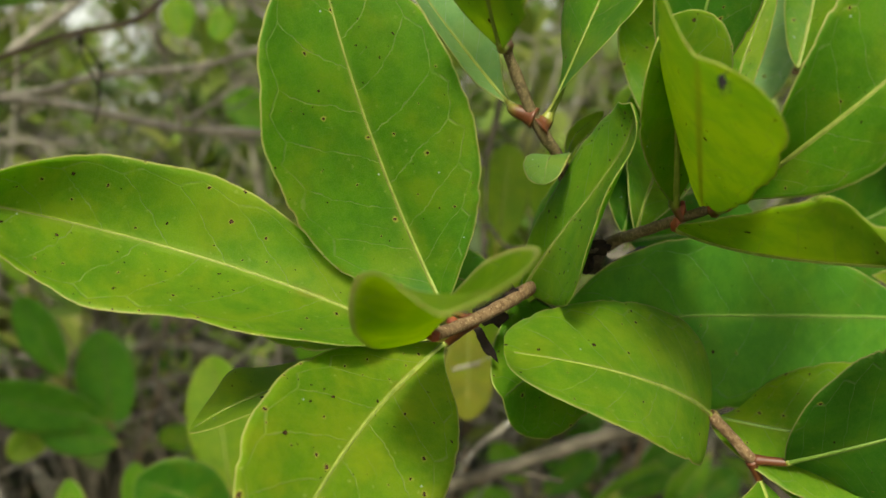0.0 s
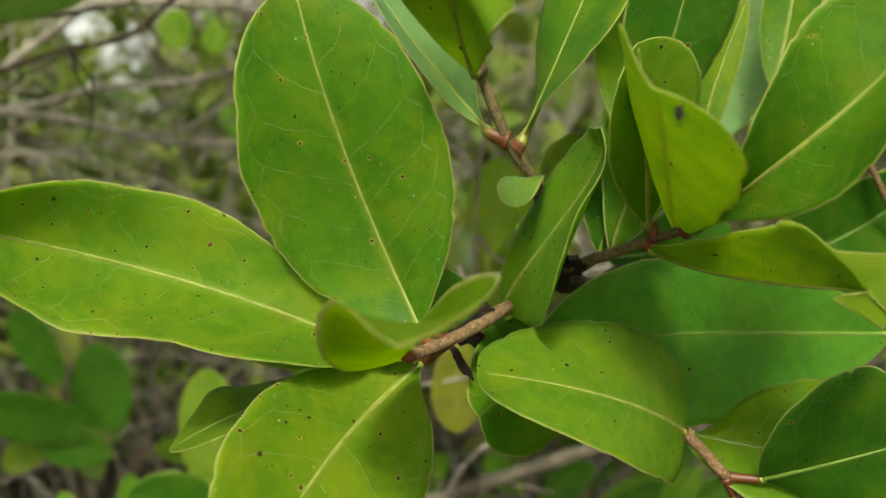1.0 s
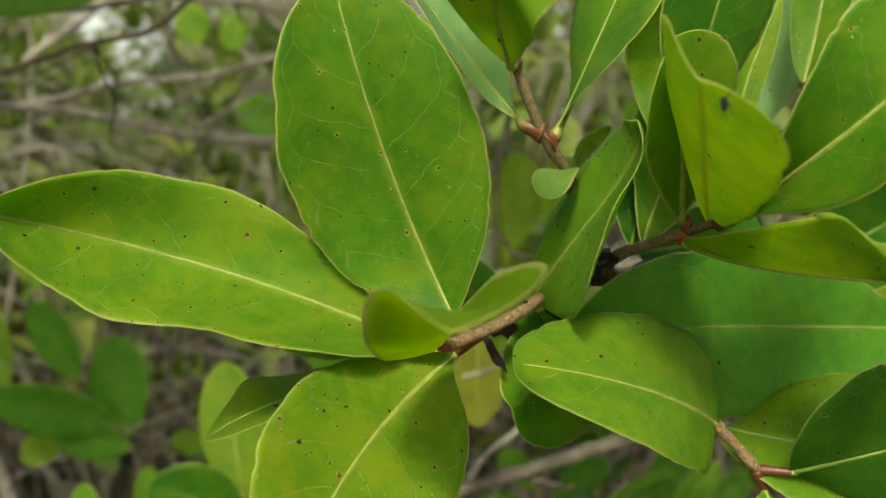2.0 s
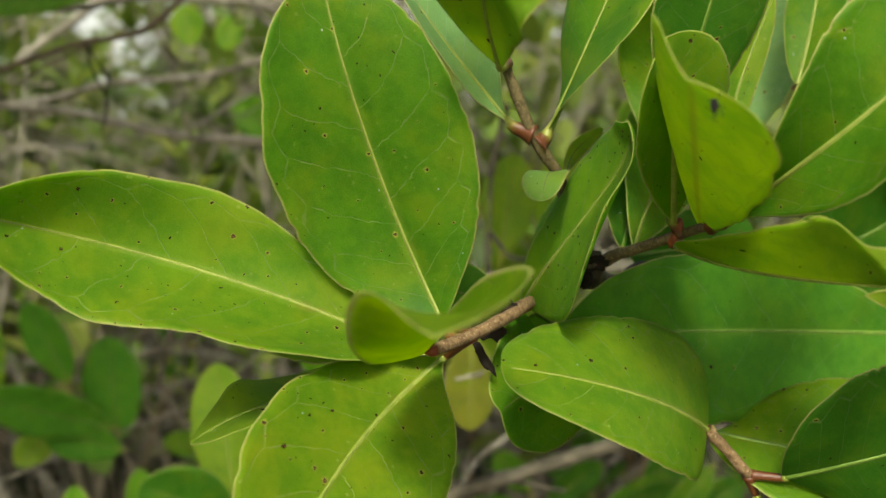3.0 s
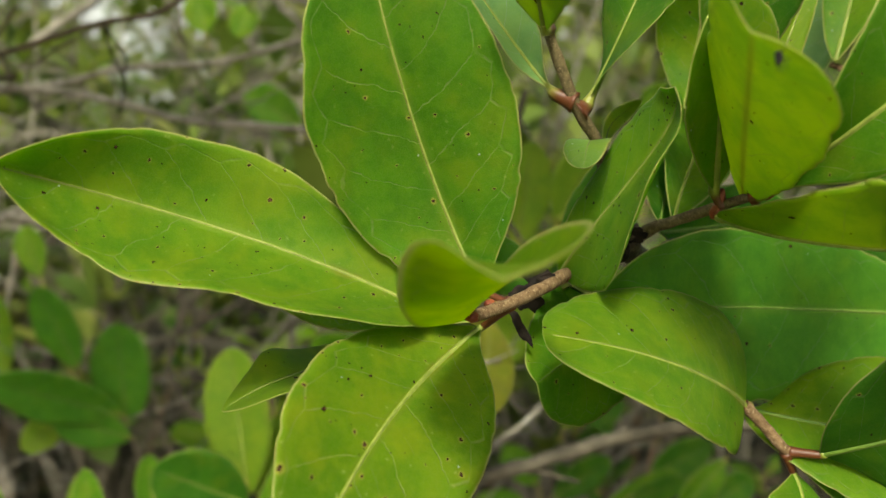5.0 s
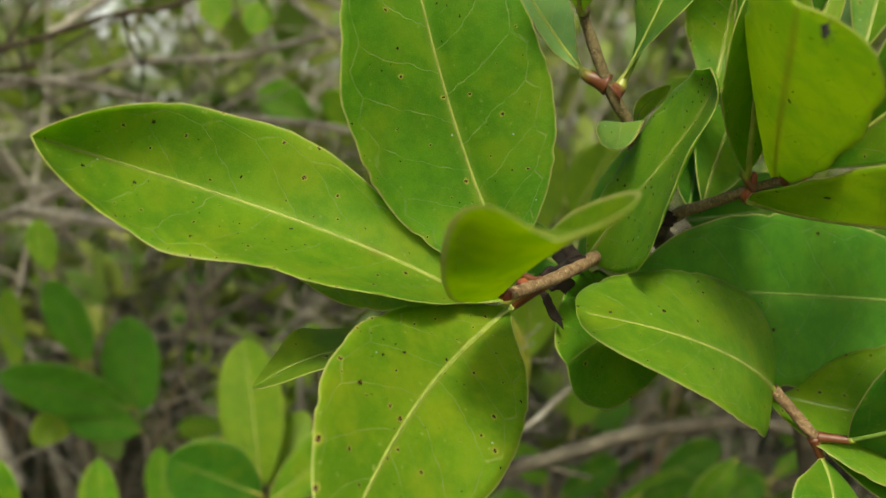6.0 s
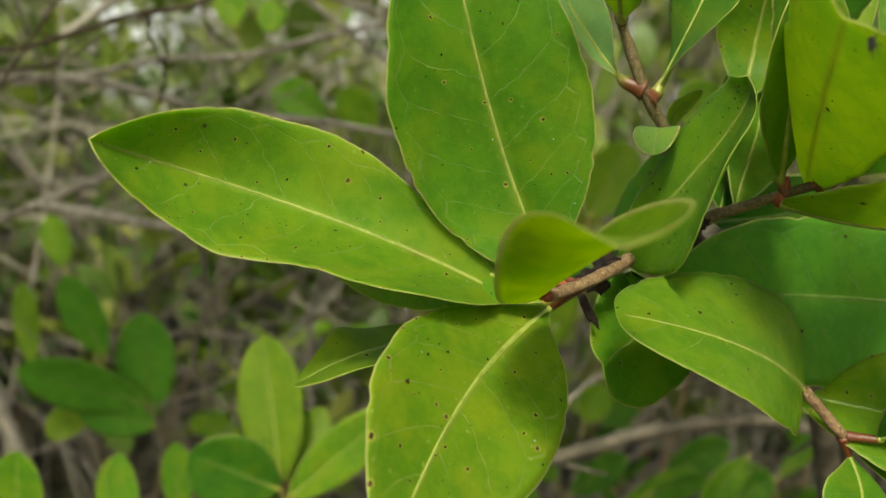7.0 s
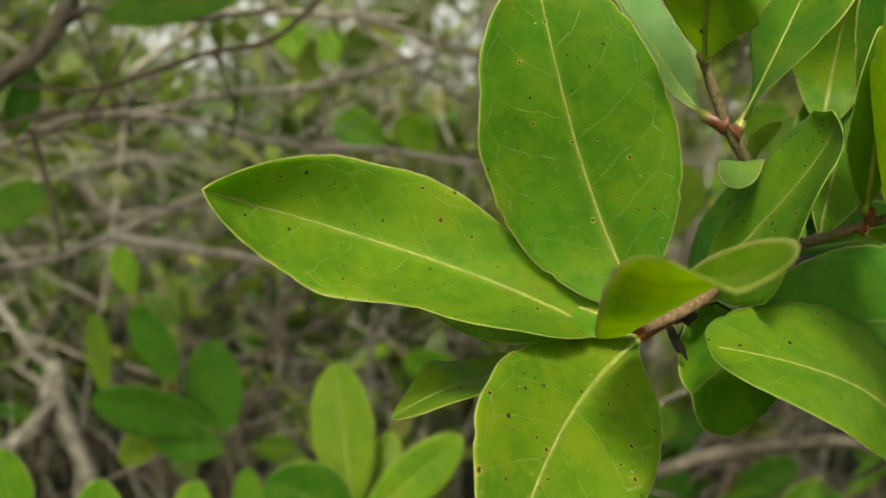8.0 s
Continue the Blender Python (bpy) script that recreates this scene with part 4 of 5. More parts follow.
leaf(sprig, LEAF_MID, (-0.199, 0.581, 0.747), (-0.208, 0.589, 0.805), half=(0.0104, 0.0104), stalk=(-0.198, 0.59, 0.728), rib_size=0.7, stations=24, across=5)
sprig = thing("shrub_sprig", (-0.194, 0.759, 0.28), "light green leathery leaf on a thin brown twig of the thicket", "shrub sprig", "leafy sprigs")
tube("stem", [(-0.245, 0.679, 0.695), (-0.209, 0.711, 0.529), (-0.194, 0.759, 0.28)], (0.0011, 0.0019), BARK_BROWN, sprig, 7, 6)
leaf(sprig, LEAF_LIGHT, (-0.245, 0.67, 0.713), (-0.245, 0.677, 0.768), half=(0.0130, 0.0130), stalk=(-0.245, 0.679, 0.695), rib_size=0.7, stations=24, across=5)
sprig = thing("shrub_sprig", (-0.266, 0.811, 0.28), "green leathery leaf on a thin brown twig of the thicket", "shrub sprig", "leafy sprigs")
tube("stem", [(-0.213, 0.731, 0.683), (-0.224, 0.763, 0.522), (-0.266, 0.811, 0.28)], (0.0011, 0.0019), BARK_BROWN, sprig, 7, 6)
leaf(sprig, LEAF_MID, (-0.213, 0.722, 0.702), (-0.217, 0.729, 0.761), half=(0.0130, 0.0130), stalk=(-0.213, 0.731, 0.683), rib_size=0.7, stations=24, across=5)
sprig_n = thing("shrub_sprig", (-0.241, 0.893, 0.3), "sprig of broad green leaves on a brown stalk", "shrub sprig", "leafy sprigs")
tube("stem", [(-0.322, 0.846, 0.768), (-0.271, 0.843, 0.731), (-0.259, 0.863, 0.55), (-0.241, 0.893, 0.28)], (0.0016, 0.003), BARK_BROWN, sprig_n, 8, 6)
leaf(sprig_n, LEAF_TEAL, (-0.314, 0.835, 0.797), (-0.343, 0.824, 0.872), half=(0.0191, 0.0191), stalk=(-0.318, 0.846, 0.765), rib_size=0.7, stations=24, across=5)
leaf(sprig_n, LEAF_TEAL, (-0.279, 0.849, 0.738), (-0.285, 0.853, 0.835), half=(0.0279, 0.0279), stalk=(-0.271, 0.843, 0.731), rib_size=0.7, stations=24, across=5)
leaf(sprig_n, LEAF_TEAL, (-0.279, 0.841, 0.754), (-0.368, 0.782, 0.8), half=(0.0228, 0.0228), stalk=(-0.271, 0.843, 0.731), rib_size=0.7, stations=24, across=5)
leaf(sprig_n, LEAF_TEAL, (-0.271, 0.839, 0.734), (-0.333, 0.818, 0.759), half=(0.0193, 0.0193), stalk=(-0.271, 0.843, 0.731), rib_size=0.7, stations=24, across=5)
leaf(sprig_n, LEAF_LIGHT, (-0.401, 0.878, 0.775), (-0.412, 0.888, 0.851), half=(0.0134, 0.0134), stalk=(-0.318, 0.846, 0.765), rib_size=0.7, stations=24, across=5)
leaf(sprig_n, LEAF_YELLOW, (-0.338, 0.857, 0.749), (-0.366, 0.831, 0.722), half=(0.0156, 0.0156), stalk=(-0.318, 0.846, 0.765), rib_size=0.7, stations=24, across=5)
leaf(sprig_n, LEAF_LIGHT, (-0.416, 0.989, 0.85), (-0.434, 0.996, 0.902), half=(0.0167, 0.0167), stalk=(-0.318, 0.846, 0.765), rib_size=0.7, stations=24, across=5)
sprig = thing("shrub_sprig", (-0.458, 0.828, 0.904), "green leathery leaf on a thin brown twig of the thicket", "shrub sprig", "leafy sprigs")
tube("stem", [(-0.469, 0.791, 0.925), (-0.463, 0.81, 0.907), (-0.458, 0.828, 0.904)], (0.0011, 0.0019), BARK_BROWN, sprig, 7, 6)
leaf(sprig, LEAF_MID, (-0.461, 0.782, 0.941), (-0.405, 0.792, 0.979), half=(0.0191, 0.0191), stalk=(-0.469, 0.791, 0.925), rib_size=0.7, stations=24, across=5)
sprig = thing("shrub_sprig", (-0.197, 0.866, 1.026), "green leathery leaf on a thin brown twig of the thicket", "shrub sprig", "leafy sprigs")
tube("stem", [(-0.124, 0.93, 0.993), (-0.16, 0.898, 1.001), (-0.197, 0.866, 1.026)], (0.0011, 0.0019), BARK_BROWN, sprig, 7, 6)
leaf(sprig, LEAF_MID, (-0.131, 0.92, 1.008), (-0.183, 0.92, 1.042), half=(0.0193, 0.0193), stalk=(-0.124, 0.93, 0.993), rib_size=0.7, stations=24, across=5)
sprig = thing("shrub_sprig", (-0.078, 1.067, 0.28), "light green leathery leaf on a thin brown twig of the thicket", "shrub sprig", "leafy sprigs")
tube("stem", [(-0.084, 0.987, 0.99), (-0.068, 1.019, 0.706), (-0.078, 1.067, 0.28)], (0.0011, 0.0019), BARK_BROWN, sprig, 7, 6)
leaf(sprig, LEAF_LIGHT, (-0.09, 0.974, 1.004), (-0.127, 0.954, 1.036), half=(0.0191, 0.0191), stalk=(-0.084, 0.987, 0.99), rib_size=0.7, stations=24, across=5)
sprig = thing("shrub_sprig", (-0.231, 0.872, 1.092), "light green leathery leaf on a thin brown twig of the thicket", "shrub sprig", "leafy sprigs")
tube("stem", [(-0.218, 0.933, 1.077), (-0.224, 0.902, 1.076), (-0.231, 0.872, 1.092)], (0.0011, 0.0019), BARK_BROWN, sprig, 7, 6)
leaf(sprig, LEAF_LIGHT, (-0.219, 0.923, 1.092), (-0.227, 0.928, 1.13), half=(0.0161, 0.0161), stalk=(-0.218, 0.933, 1.077), rib_size=0.7, stations=24, across=5)
sprig = thing("shrub_sprig", (-0.173, 0.881, 1.128), "light green leathery leaf on a thin brown twig of the thicket", "shrub sprig", "leafy sprigs")
tube("stem", [(-0.176, 0.941, 1.117), (-0.174, 0.911, 1.114), (-0.173, 0.881, 1.128)], (0.0011, 0.0019), BARK_BROWN, sprig, 7, 6)
leaf(sprig, LEAF_LIGHT, (-0.177, 0.931, 1.122), (-0.191, 0.925, 1.089), half=(0.0140, 0.0140), stalk=(-0.176, 0.941, 1.117), rib_size=0.7, stations=24, across=5)
sprig = thing("shrub_sprig", (-0.276, 0.616, 1.102), "green leathery leaf on a thin brown twig of the thicket", "shrub sprig", "leafy sprigs")
tube("stem", [(-0.15, 0.608, 1.101), (-0.213, 0.612, 1.094), (-0.276, 0.616, 1.102)], (0.0011, 0.0019), BARK_BROWN, sprig, 7, 6)
leaf(sprig, LEAF_MID, (-0.164, 0.596, 1.109), (-0.255, 0.587, 1.094), half=(0.0122, 0.0122), stalk=(-0.15, 0.608, 1.101), rib_size=0.7, stations=24, across=5)
sprig = thing("shrub_sprig", (-0.35, 0.601, 1.03), "dark green leathery leaf on a thin brown twig of the thicket", "shrub sprig", "leafy sprigs")
tube("stem", [(-0.338, 0.63, 1.002), (-0.344, 0.615, 1.008), (-0.35, 0.601, 1.03)], (0.0011, 0.0019), BARK_BROWN, sprig, 7, 6)
leaf(sprig, LEAF_DARK, (-0.336, 0.621, 1.019), (-0.321, 0.628, 1.067), half=(0.0126, 0.0126), stalk=(-0.338, 0.63, 1.002), rib_size=0.7, stations=24, across=5)
sprig = thing("shrub_sprig", (0.049, 0.638, 0.939), "yellow-green leathery leaf on a thin brown twig of the thicket", "shrub sprig", "leafy sprigs")
tube("stem", [(0.056, 0.646, 0.919), (0.052, 0.642, 0.921), (0.049, 0.638, 0.939)], (0.0011, 0.0019), BARK_BROWN, sprig, 7, 6)
leaf(sprig, LEAF_YELLOW, (0.057, 0.638, 0.939), (0.066, 0.649, 1.006), half=(0.0165, 0.0165), stalk=(0.056, 0.646, 0.919), rib_size=0.7, stations=24, across=5)
sprig = thing("shrub_sprig", (0.075, 0.623, 0.84), "yellow-green leathery leaf on a thin brown twig of the thicket", "shrub sprig", "leafy sprigs")
tube("stem", [(0.054, 0.683, 0.827), (0.065, 0.653, 0.826), (0.075, 0.623, 0.84)], (0.0011, 0.0019), BARK_BROWN, sprig, 7, 6)
leaf(sprig, LEAF_YELLOW, (0.056, 0.675, 0.851), (0.068, 0.689, 0.943), half=(0.0233, 0.0233), stalk=(0.054, 0.683, 0.827), rib_size=0.7, stations=24, across=5)
sprig = thing("shrub_sprig", (0.041, 0.529, 0.893), "ageing yellow leathery leaf on a thin brown twig of the thicket", "shrub sprig", "leafy sprigs")
tube("stem", [(0.038, 0.544, 0.913), (0.04, 0.537, 0.895), (0.041, 0.529, 0.893)], (0.0011, 0.0019), BARK_BROWN, sprig, 7, 6)
leaf(sprig, LEAF_SALLOW, (0.038, 0.533, 0.915), (0.037, 0.525, 0.864), half=(0.0143, 0.0143), stalk=(0.038, 0.544, 0.913), rib_size=0.7, stations=24, across=5)
sprig = thing("shrub_sprig", (-0.094, 0.864, 0.28), "green leathery leaf on a thin brown twig of the thicket", "shrub sprig", "leafy sprigs")
tube("stem", [(-0.038, 0.784, 0.81), (-0.041, 0.816, 0.598), (-0.094, 0.864, 0.28)], (0.0011, 0.0019), BARK_BROWN, sprig, 7, 6)
leaf(sprig, LEAF_MID, (-0.045, 0.77, 0.824), (-0.094, 0.742, 0.849), half=(0.0149, 0.0149), stalk=(-0.038, 0.784, 0.81), rib_size=0.7, stations=24, across=5)
sprig = thing("shrub_sprig", (-0.013, 0.777, 0.995), "light green leathery leaf on a thin brown twig of the thicket", "shrub sprig", "leafy sprigs")
tube("stem", [(0.038, 0.752, 0.949), (0.012, 0.764, 0.964), (-0.013, 0.777, 0.995)], (0.0011, 0.0019), BARK_BROWN, sprig, 7, 6)
leaf(sprig, LEAF_LIGHT, (0.044, 0.742, 0.961), (0.081, 0.746, 0.978), half=(0.0209, 0.0209), stalk=(0.038, 0.752, 0.949), rib_size=0.7, stations=24, across=5)
sprig = thing("shrub_sprig", (0.05, 0.64, 0.956), "yellow-green leathery leaf on a thin brown twig of the thicket", "shrub sprig", "leafy sprigs")
tube("stem", [(0.079, 0.638, 0.94), (0.064, 0.639, 0.94), (0.05, 0.64, 0.956)], (0.0011, 0.0019), BARK_BROWN, sprig, 7, 6)
leaf(sprig, LEAF_YELLOW, (0.082, 0.629, 0.957), (0.106, 0.637, 1.003), half=(0.0179, 0.0179), stalk=(0.079, 0.638, 0.94), rib_size=0.7, stations=24, across=5)
sprig = thing("shrub_sprig", (0.145, 0.541, 0.952), "light green leathery leaf on a thin brown twig of the thicket", "shrub sprig", "leafy sprigs")
tube("stem", [(0.143, 0.553, 1.027), (0.144, 0.547, 0.982), (0.145, 0.541, 0.952)], (0.0011, 0.0019), BARK_BROWN, sprig, 7, 6)
leaf(sprig, LEAF_LIGHT, (0.14, 0.542, 1.035), (0.116, 0.539, 1.02), half=(0.0149, 0.0149), stalk=(0.143, 0.553, 1.027), rib_size=0.7, stations=24, across=5)
sprig = thing("shrub_sprig", (0.152, 0.987, 0.28), "green leathery leaf on a thin brown twig of the thicket", "shrub sprig", "leafy sprigs")
tube("stem", [(0.142, 0.907, 0.629), (0.161, 0.939, 0.489), (0.152, 0.987, 0.28)], (0.0011, 0.0019), BARK_BROWN, sprig, 7, 6)
leaf(sprig, LEAF_MID, (0.154, 0.898, 0.645), (0.229, 0.906, 0.687), half=(0.0140, 0.0140), stalk=(0.142, 0.907, 0.629), rib_size=0.7, stations=24, across=5)
sprig = thing("shrub_sprig", (0.201, 0.888, 0.28), "dark green leathery leaf on a thin brown twig of the thicket", "shrub sprig", "leafy sprigs")
tube("stem", [(0.155, 0.808, 0.692), (0.158, 0.84, 0.527), (0.201, 0.888, 0.28)], (0.0011, 0.0019), BARK_BROWN, sprig, 7, 6)
leaf(sprig, LEAF_DARK, (0.164, 0.806, 0.702), (0.228, 0.857, 0.696), half=(0.0108, 0.0108), stalk=(0.155, 0.808, 0.692), rib_size=0.7, stations=24, across=5)
sprig = thing("shrub_sprig", (0.236, 0.618, 0.824), "green leathery leaf on a thin brown twig of the thicket", "shrub sprig", "leafy sprigs")
tube("stem", [(0.224, 0.728, 0.767), (0.23, 0.673, 0.788), (0.236, 0.618, 0.824)], (0.0011, 0.0019), BARK_BROWN, sprig, 7, 6)
leaf(sprig, LEAF_MID, (0.219, 0.717, 0.771), (0.186, 0.71, 0.73), half=(0.0125, 0.0125), stalk=(0.224, 0.728, 0.767), rib_size=0.7, stations=24, across=5)
sprig = thing("shrub_sprig", (0.121, 1.084, 0.28), "dark green leathery leaf on a thin brown twig of the thicket", "shrub sprig", "leafy sprigs")
tube("stem", [(0.11, 1.004, 0.604), (0.132, 1.036, 0.475), (0.121, 1.084, 0.28)], (0.0011, 0.0019), BARK_BROWN, sprig, 7, 6)
leaf(sprig, LEAF_DARK, (0.119, 0.995, 0.62), (0.179, 1.003, 0.662), half=(0.0179, 0.0179), stalk=(0.11, 1.004, 0.604), rib_size=0.7, stations=24, across=5)
sprig = thing("shrub_sprig", (0.247, 1.042, 0.28), "dark green leathery leaf on a thin brown twig of the thicket", "shrub sprig", "leafy sprigs")
tube("stem", [(0.202, 0.962, 0.648), (0.226, 0.994, 0.501), (0.247, 1.042, 0.28)], (0.0011, 0.0019), BARK_BROWN, sprig, 7, 6)
leaf(sprig, LEAF_DARK, (0.211, 0.953, 0.663), (0.273, 0.959, 0.697), half=(0.0193, 0.0193), stalk=(0.202, 0.962, 0.648), rib_size=0.7, stations=24, across=5)
sprig = thing("shrub_sprig", (0.043, 0.99, 0.28), "green leathery leaf on a thin brown twig of the thicket", "shrub sprig", "leafy sprigs")
tube("stem", [(0.099, 0.91, 0.656), (0.057, 0.942, 0.506), (0.043, 0.99, 0.28)], (0.0011, 0.0019), BARK_BROWN, sprig, 7, 6)
leaf(sprig, LEAF_MID, (0.095, 0.901, 0.672), (0.062, 0.906, 0.709), half=(0.0150, 0.0150), stalk=(0.099, 0.91, 0.656), rib_size=0.7, stations=24, across=5)
sprig = thing("shrub_sprig", (0.243, 0.896, 0.28), "dark green leathery leaf on a thin brown twig of the thicket", "shrub sprig", "leafy sprigs")
tube("stem", [(0.231, 0.816, 0.683), (0.235, 0.848, 0.522), (0.243, 0.896, 0.28)], (0.0011, 0.0019), BARK_BROWN, sprig, 7, 6)
leaf(sprig, LEAF_DARK, (0.236, 0.807, 0.697), (0.269, 0.811, 0.72), half=(0.0153, 0.0153), stalk=(0.231, 0.816, 0.683), rib_size=0.7, stations=24, across=5)
sprig = thing("shrub_sprig", (0.198, 1.193, 0.28), "dark green leathery leaf on a thin brown twig of the thicket", "shrub sprig", "leafy sprigs")
tube("stem", [(0.153, 1.113, 0.649), (0.191, 1.145, 0.502), (0.198, 1.193, 0.28)], (0.0011, 0.0019), BARK_BROWN, sprig, 7, 6)
leaf(sprig, LEAF_DARK, (0.16, 1.104, 0.664), (0.206, 1.11, 0.696), half=(0.0197, 0.0197), stalk=(0.153, 1.113, 0.649), rib_size=0.7, stations=24, across=5)
sprig = thing("shrub_sprig", (0.048, 0.893, 0.28), "light green leathery leaf on a thin brown twig of the thicket", "shrub sprig", "leafy sprigs")
tube("stem", [(0.106, 0.813, 0.748), (0.079, 0.845, 0.561), (0.048, 0.893, 0.28)], (0.0011, 0.0019), BARK_BROWN, sprig, 7, 6)
leaf(sprig, LEAF_LIGHT, (0.108, 0.804, 0.763), (0.121, 0.81, 0.796), half=(0.0143, 0.0143), stalk=(0.106, 0.813, 0.748), rib_size=0.7, stations=24, across=5)
bare_branch([(-0.118, 0.611, 1.11), (-0.127, 0.609, 1.105), (-0.156, 0.604, 1.081), (-0.194, 0.599, 1.073), (-0.235, 0.594, 1.059), (-0.27, 0.59, 1.05), (-0.311, 0.587, 1.054)], (0.0018, 0.0015), BARK_DARK, "thin bare dark-brown twig", 0, 4)
bare_branch([(-0.421, 0.541, 0.611), (-0.395, 0.575, 0.86), (-0.364, 0.596, 1.002), (-0.339, 0.604, 1.051), (-0.311, 0.61, 1.074), (-0.294, 0.614, 1.097), (-0.285, 0.617, 1.113)], (0.0061, 0.0052), BARK_BROWN, "thin bare brown branch", 1, 4)
bare_branch([(-0.271, 0.587, 1.031), (-0.252, 0.593, 1.061), (-0.239, 0.597, 1.083)], (0.0011, 0.0010), BARK_DARK, "thin bare dark-brown twig", 2, 4)
bare_branch([(-0.336, 0.61, 1.091), (-0.311, 0.612, 1.089), (-0.295, 0.613, 1.09), (-0.276, 0.616, 1.102)], (0.0015, 0.0013), BARK_BROWN, "thin bare brown branch", 3, 4)
bare_branch([(-0.424, 0.743, 1.009), (-0.384, 0.749, 1.024), (-0.348, 0.754, 1.038), (-0.281, 0.759, 1.035), (-0.236, 0.762, 1.026), (-0.183, 0.765, 1.014), (-0.111, 0.77, 1.01), (-0.062, 0.773, 1.002), (-0.013, 0.777, 0.995)], (0.0033, 0.0028), BARK_GREY, "bare weathered grey branch", 4, 4)
bare_branch([(-0.371, 0.802, 1.033), (-0.3, 0.809, 1.045), (-0.252, 0.815, 1.057), (-0.181, 0.821, 1.062), (-0.115, 0.83, 1.08), (-0.072, 0.834, 1.09)], (0.0032, 0.0027), BARK_GREY, "bare weathered grey branch", 5, 4)
bare_branch([(-0.354, 0.859, 1.076), (-0.304, 0.868, 1.112), (-0.269, 0.873, 1.131), (-0.153, 0.883, 1.128), (-0.107, 0.887, 1.125)], (0.0036, 0.0030), BARK_GREY, "bare weathered grey branch", 6, 4)
bare_branch([(-0.207, 0.813, 1.01), (-0.157, 0.821, 1.04), (-0.096, 0.831, 1.078)], (0.0017, 0.0014), BARK_GREY, "bare weathered grey branch", 7, 4)
bare_branch([(-0.144, 0.835, 1.14), (-0.139, 0.832, 1.116), (-0.1, 0.831, 1.083), (-0.048, 0.831, 1.05)], (0.0026, 0.0022), BARK_GREY, "bare weathered grey branch", 8, 4)
bare_branch([(-0.139, 0.833, 1.121), (-0.091, 0.835, 1.105), (-0.039, 0.837, 1.088)], (0.0032, 0.0027), BARK_GREY, "bare weathered grey branch", 9, 4)
bare_branch([(-0.479, 0.826, 0.899), (-0.408, 0.834, 0.915), (-0.368, 0.84, 0.933), (-0.293, 0.85, 0.966), (-0.267, 0.854, 0.978)], (0.0044, 0.0037), BARK_GREY, "bare weathered grey branch", 10, 4)
bare_branch([(-0.371, 0.839, 0.931), (-0.302, 0.844, 0.92), (-0.231, 0.848, 0.909), (-0.186, 0.851, 0.9)], (0.0055, 0.0047), BARK_GREY, "bare weathered grey branch", 11, 4)
bare_branch([(-0.616, 1.06, 0.84), (-0.589, 1.056, 0.798), (-0.566, 1.055, 0.769), (-0.543, 1.054, 0.752)], (0.0061, 0.0052), BARK_GREY, "bare weathered grey branch", 12, 4)
bare_branch([(-0.541, 1.055, 0.759), (-0.556, 1.046, 0.694), (-0.614, 1.035, 0.645)], (0.0113, 0.0096), BARK_GREY, "bare weathered grey branch", 13, 4)
bare_branch([(-0.543, 1.054, 0.752), (-0.526, 1.048, 0.687), (-0.499, 1.042, 0.622), (-0.486, 1.039, 0.589)], (0.0102, 0.0087), BARK_GREY, "bare weathered grey branch", 14, 4)
bare_branch([(-0.051, 0.591, 0.755), (-0.016, 0.596, 0.776), (0.019, 0.601, 0.792), (0.048, 0.604, 0.802), (0.073, 0.606, 0.809), (0.126, 0.612, 0.824), (0.183, 0.616, 0.832), (0.219, 0.618, 0.829), (0.255, 0.618, 0.818), (0.287, 0.619, 0.808)], (0.0050, 0.0043), BARK_BROWN, "bare brown branch across the undergrowth", 15, 4)
bare_branch([(0.03, 0.537, 0.942), (0.059, 0.538, 0.946), (0.089, 0.539, 0.948), (0.116, 0.54, 0.95), (0.158, 0.541, 0.953)], (0.0033, 0.0028), BARK_GREY, "bare weathered grey branch", 16, 4)
bare_branch([(0.061, 0.653, 1.038), (0.051, 0.646, 0.992), (0.049, 0.638, 0.939), (0.05, 0.633, 0.907)], (0.0022, 0.0019), BARK_BROWN, "thin bare brown branch", 17, 4)
bare_branch([(0, 0.527, 0.887), (0.027, 0.529, 0.891), (0.05, 0.53, 0.895)], (0.0014, 0.0012), BARK_GREY, "bare weathered grey branch", 18, 4)
bare_branch([(0.021, 0.611, 0.773), (0.039, 0.617, 0.808), (0.064, 0.621, 0.829), (0.086, 0.625, 0.85), (0.114, 0.628, 0.864)], (0.0020, 0.0017), BARK_GREY, "bare weathered grey branch", 19, 4)
bare_branch([(-0.197, 0.898, 0.882), (-0.234, 0.89, 0.839), (-0.249, 0.881, 0.781), (-0.222, 0.878, 0.742), (-0.203, 0.881, 0.749)], (0.0029, 0.0025), BARK_BROWN, "thin bare brown branch", 20, 4)
bare_branch([(-0.286, 0.93, 0.795), (-0.235, 0.937, 0.815), (-0.162, 0.949, 0.857), (-0.128, 0.953, 0.871)], (0.0031, 0.0026), BARK_BROWN, "thin bare brown branch", 21, 4)
bare_branch([(-0.245, 0.896, 0.893), (-0.239, 0.891, 0.85), (-0.244, 0.886, 0.818)], (0.0025, 0.0021), BARK_BROWN, "thin bare brown branch", 22, 4)
bare_branch([(-0.344, 0.652, 1.028), (-0.336, 0.651, 1.019), (-0.324, 0.647, 0.98), (-0.316, 0.643, 0.942)], (0.0018, 0.0015), BARK_DARK, "thin bare dark-brown twig", 23, 4)
bare_branch([(-0.339, 0.601, 1.024), (-0.311, 0.605, 1.035), (-0.279, 0.608, 1.038), (-0.247, 0.611, 1.043)], (0.0015, 0.0013), BARK_DARK, "thin bare dark-brown twig", 24, 4)
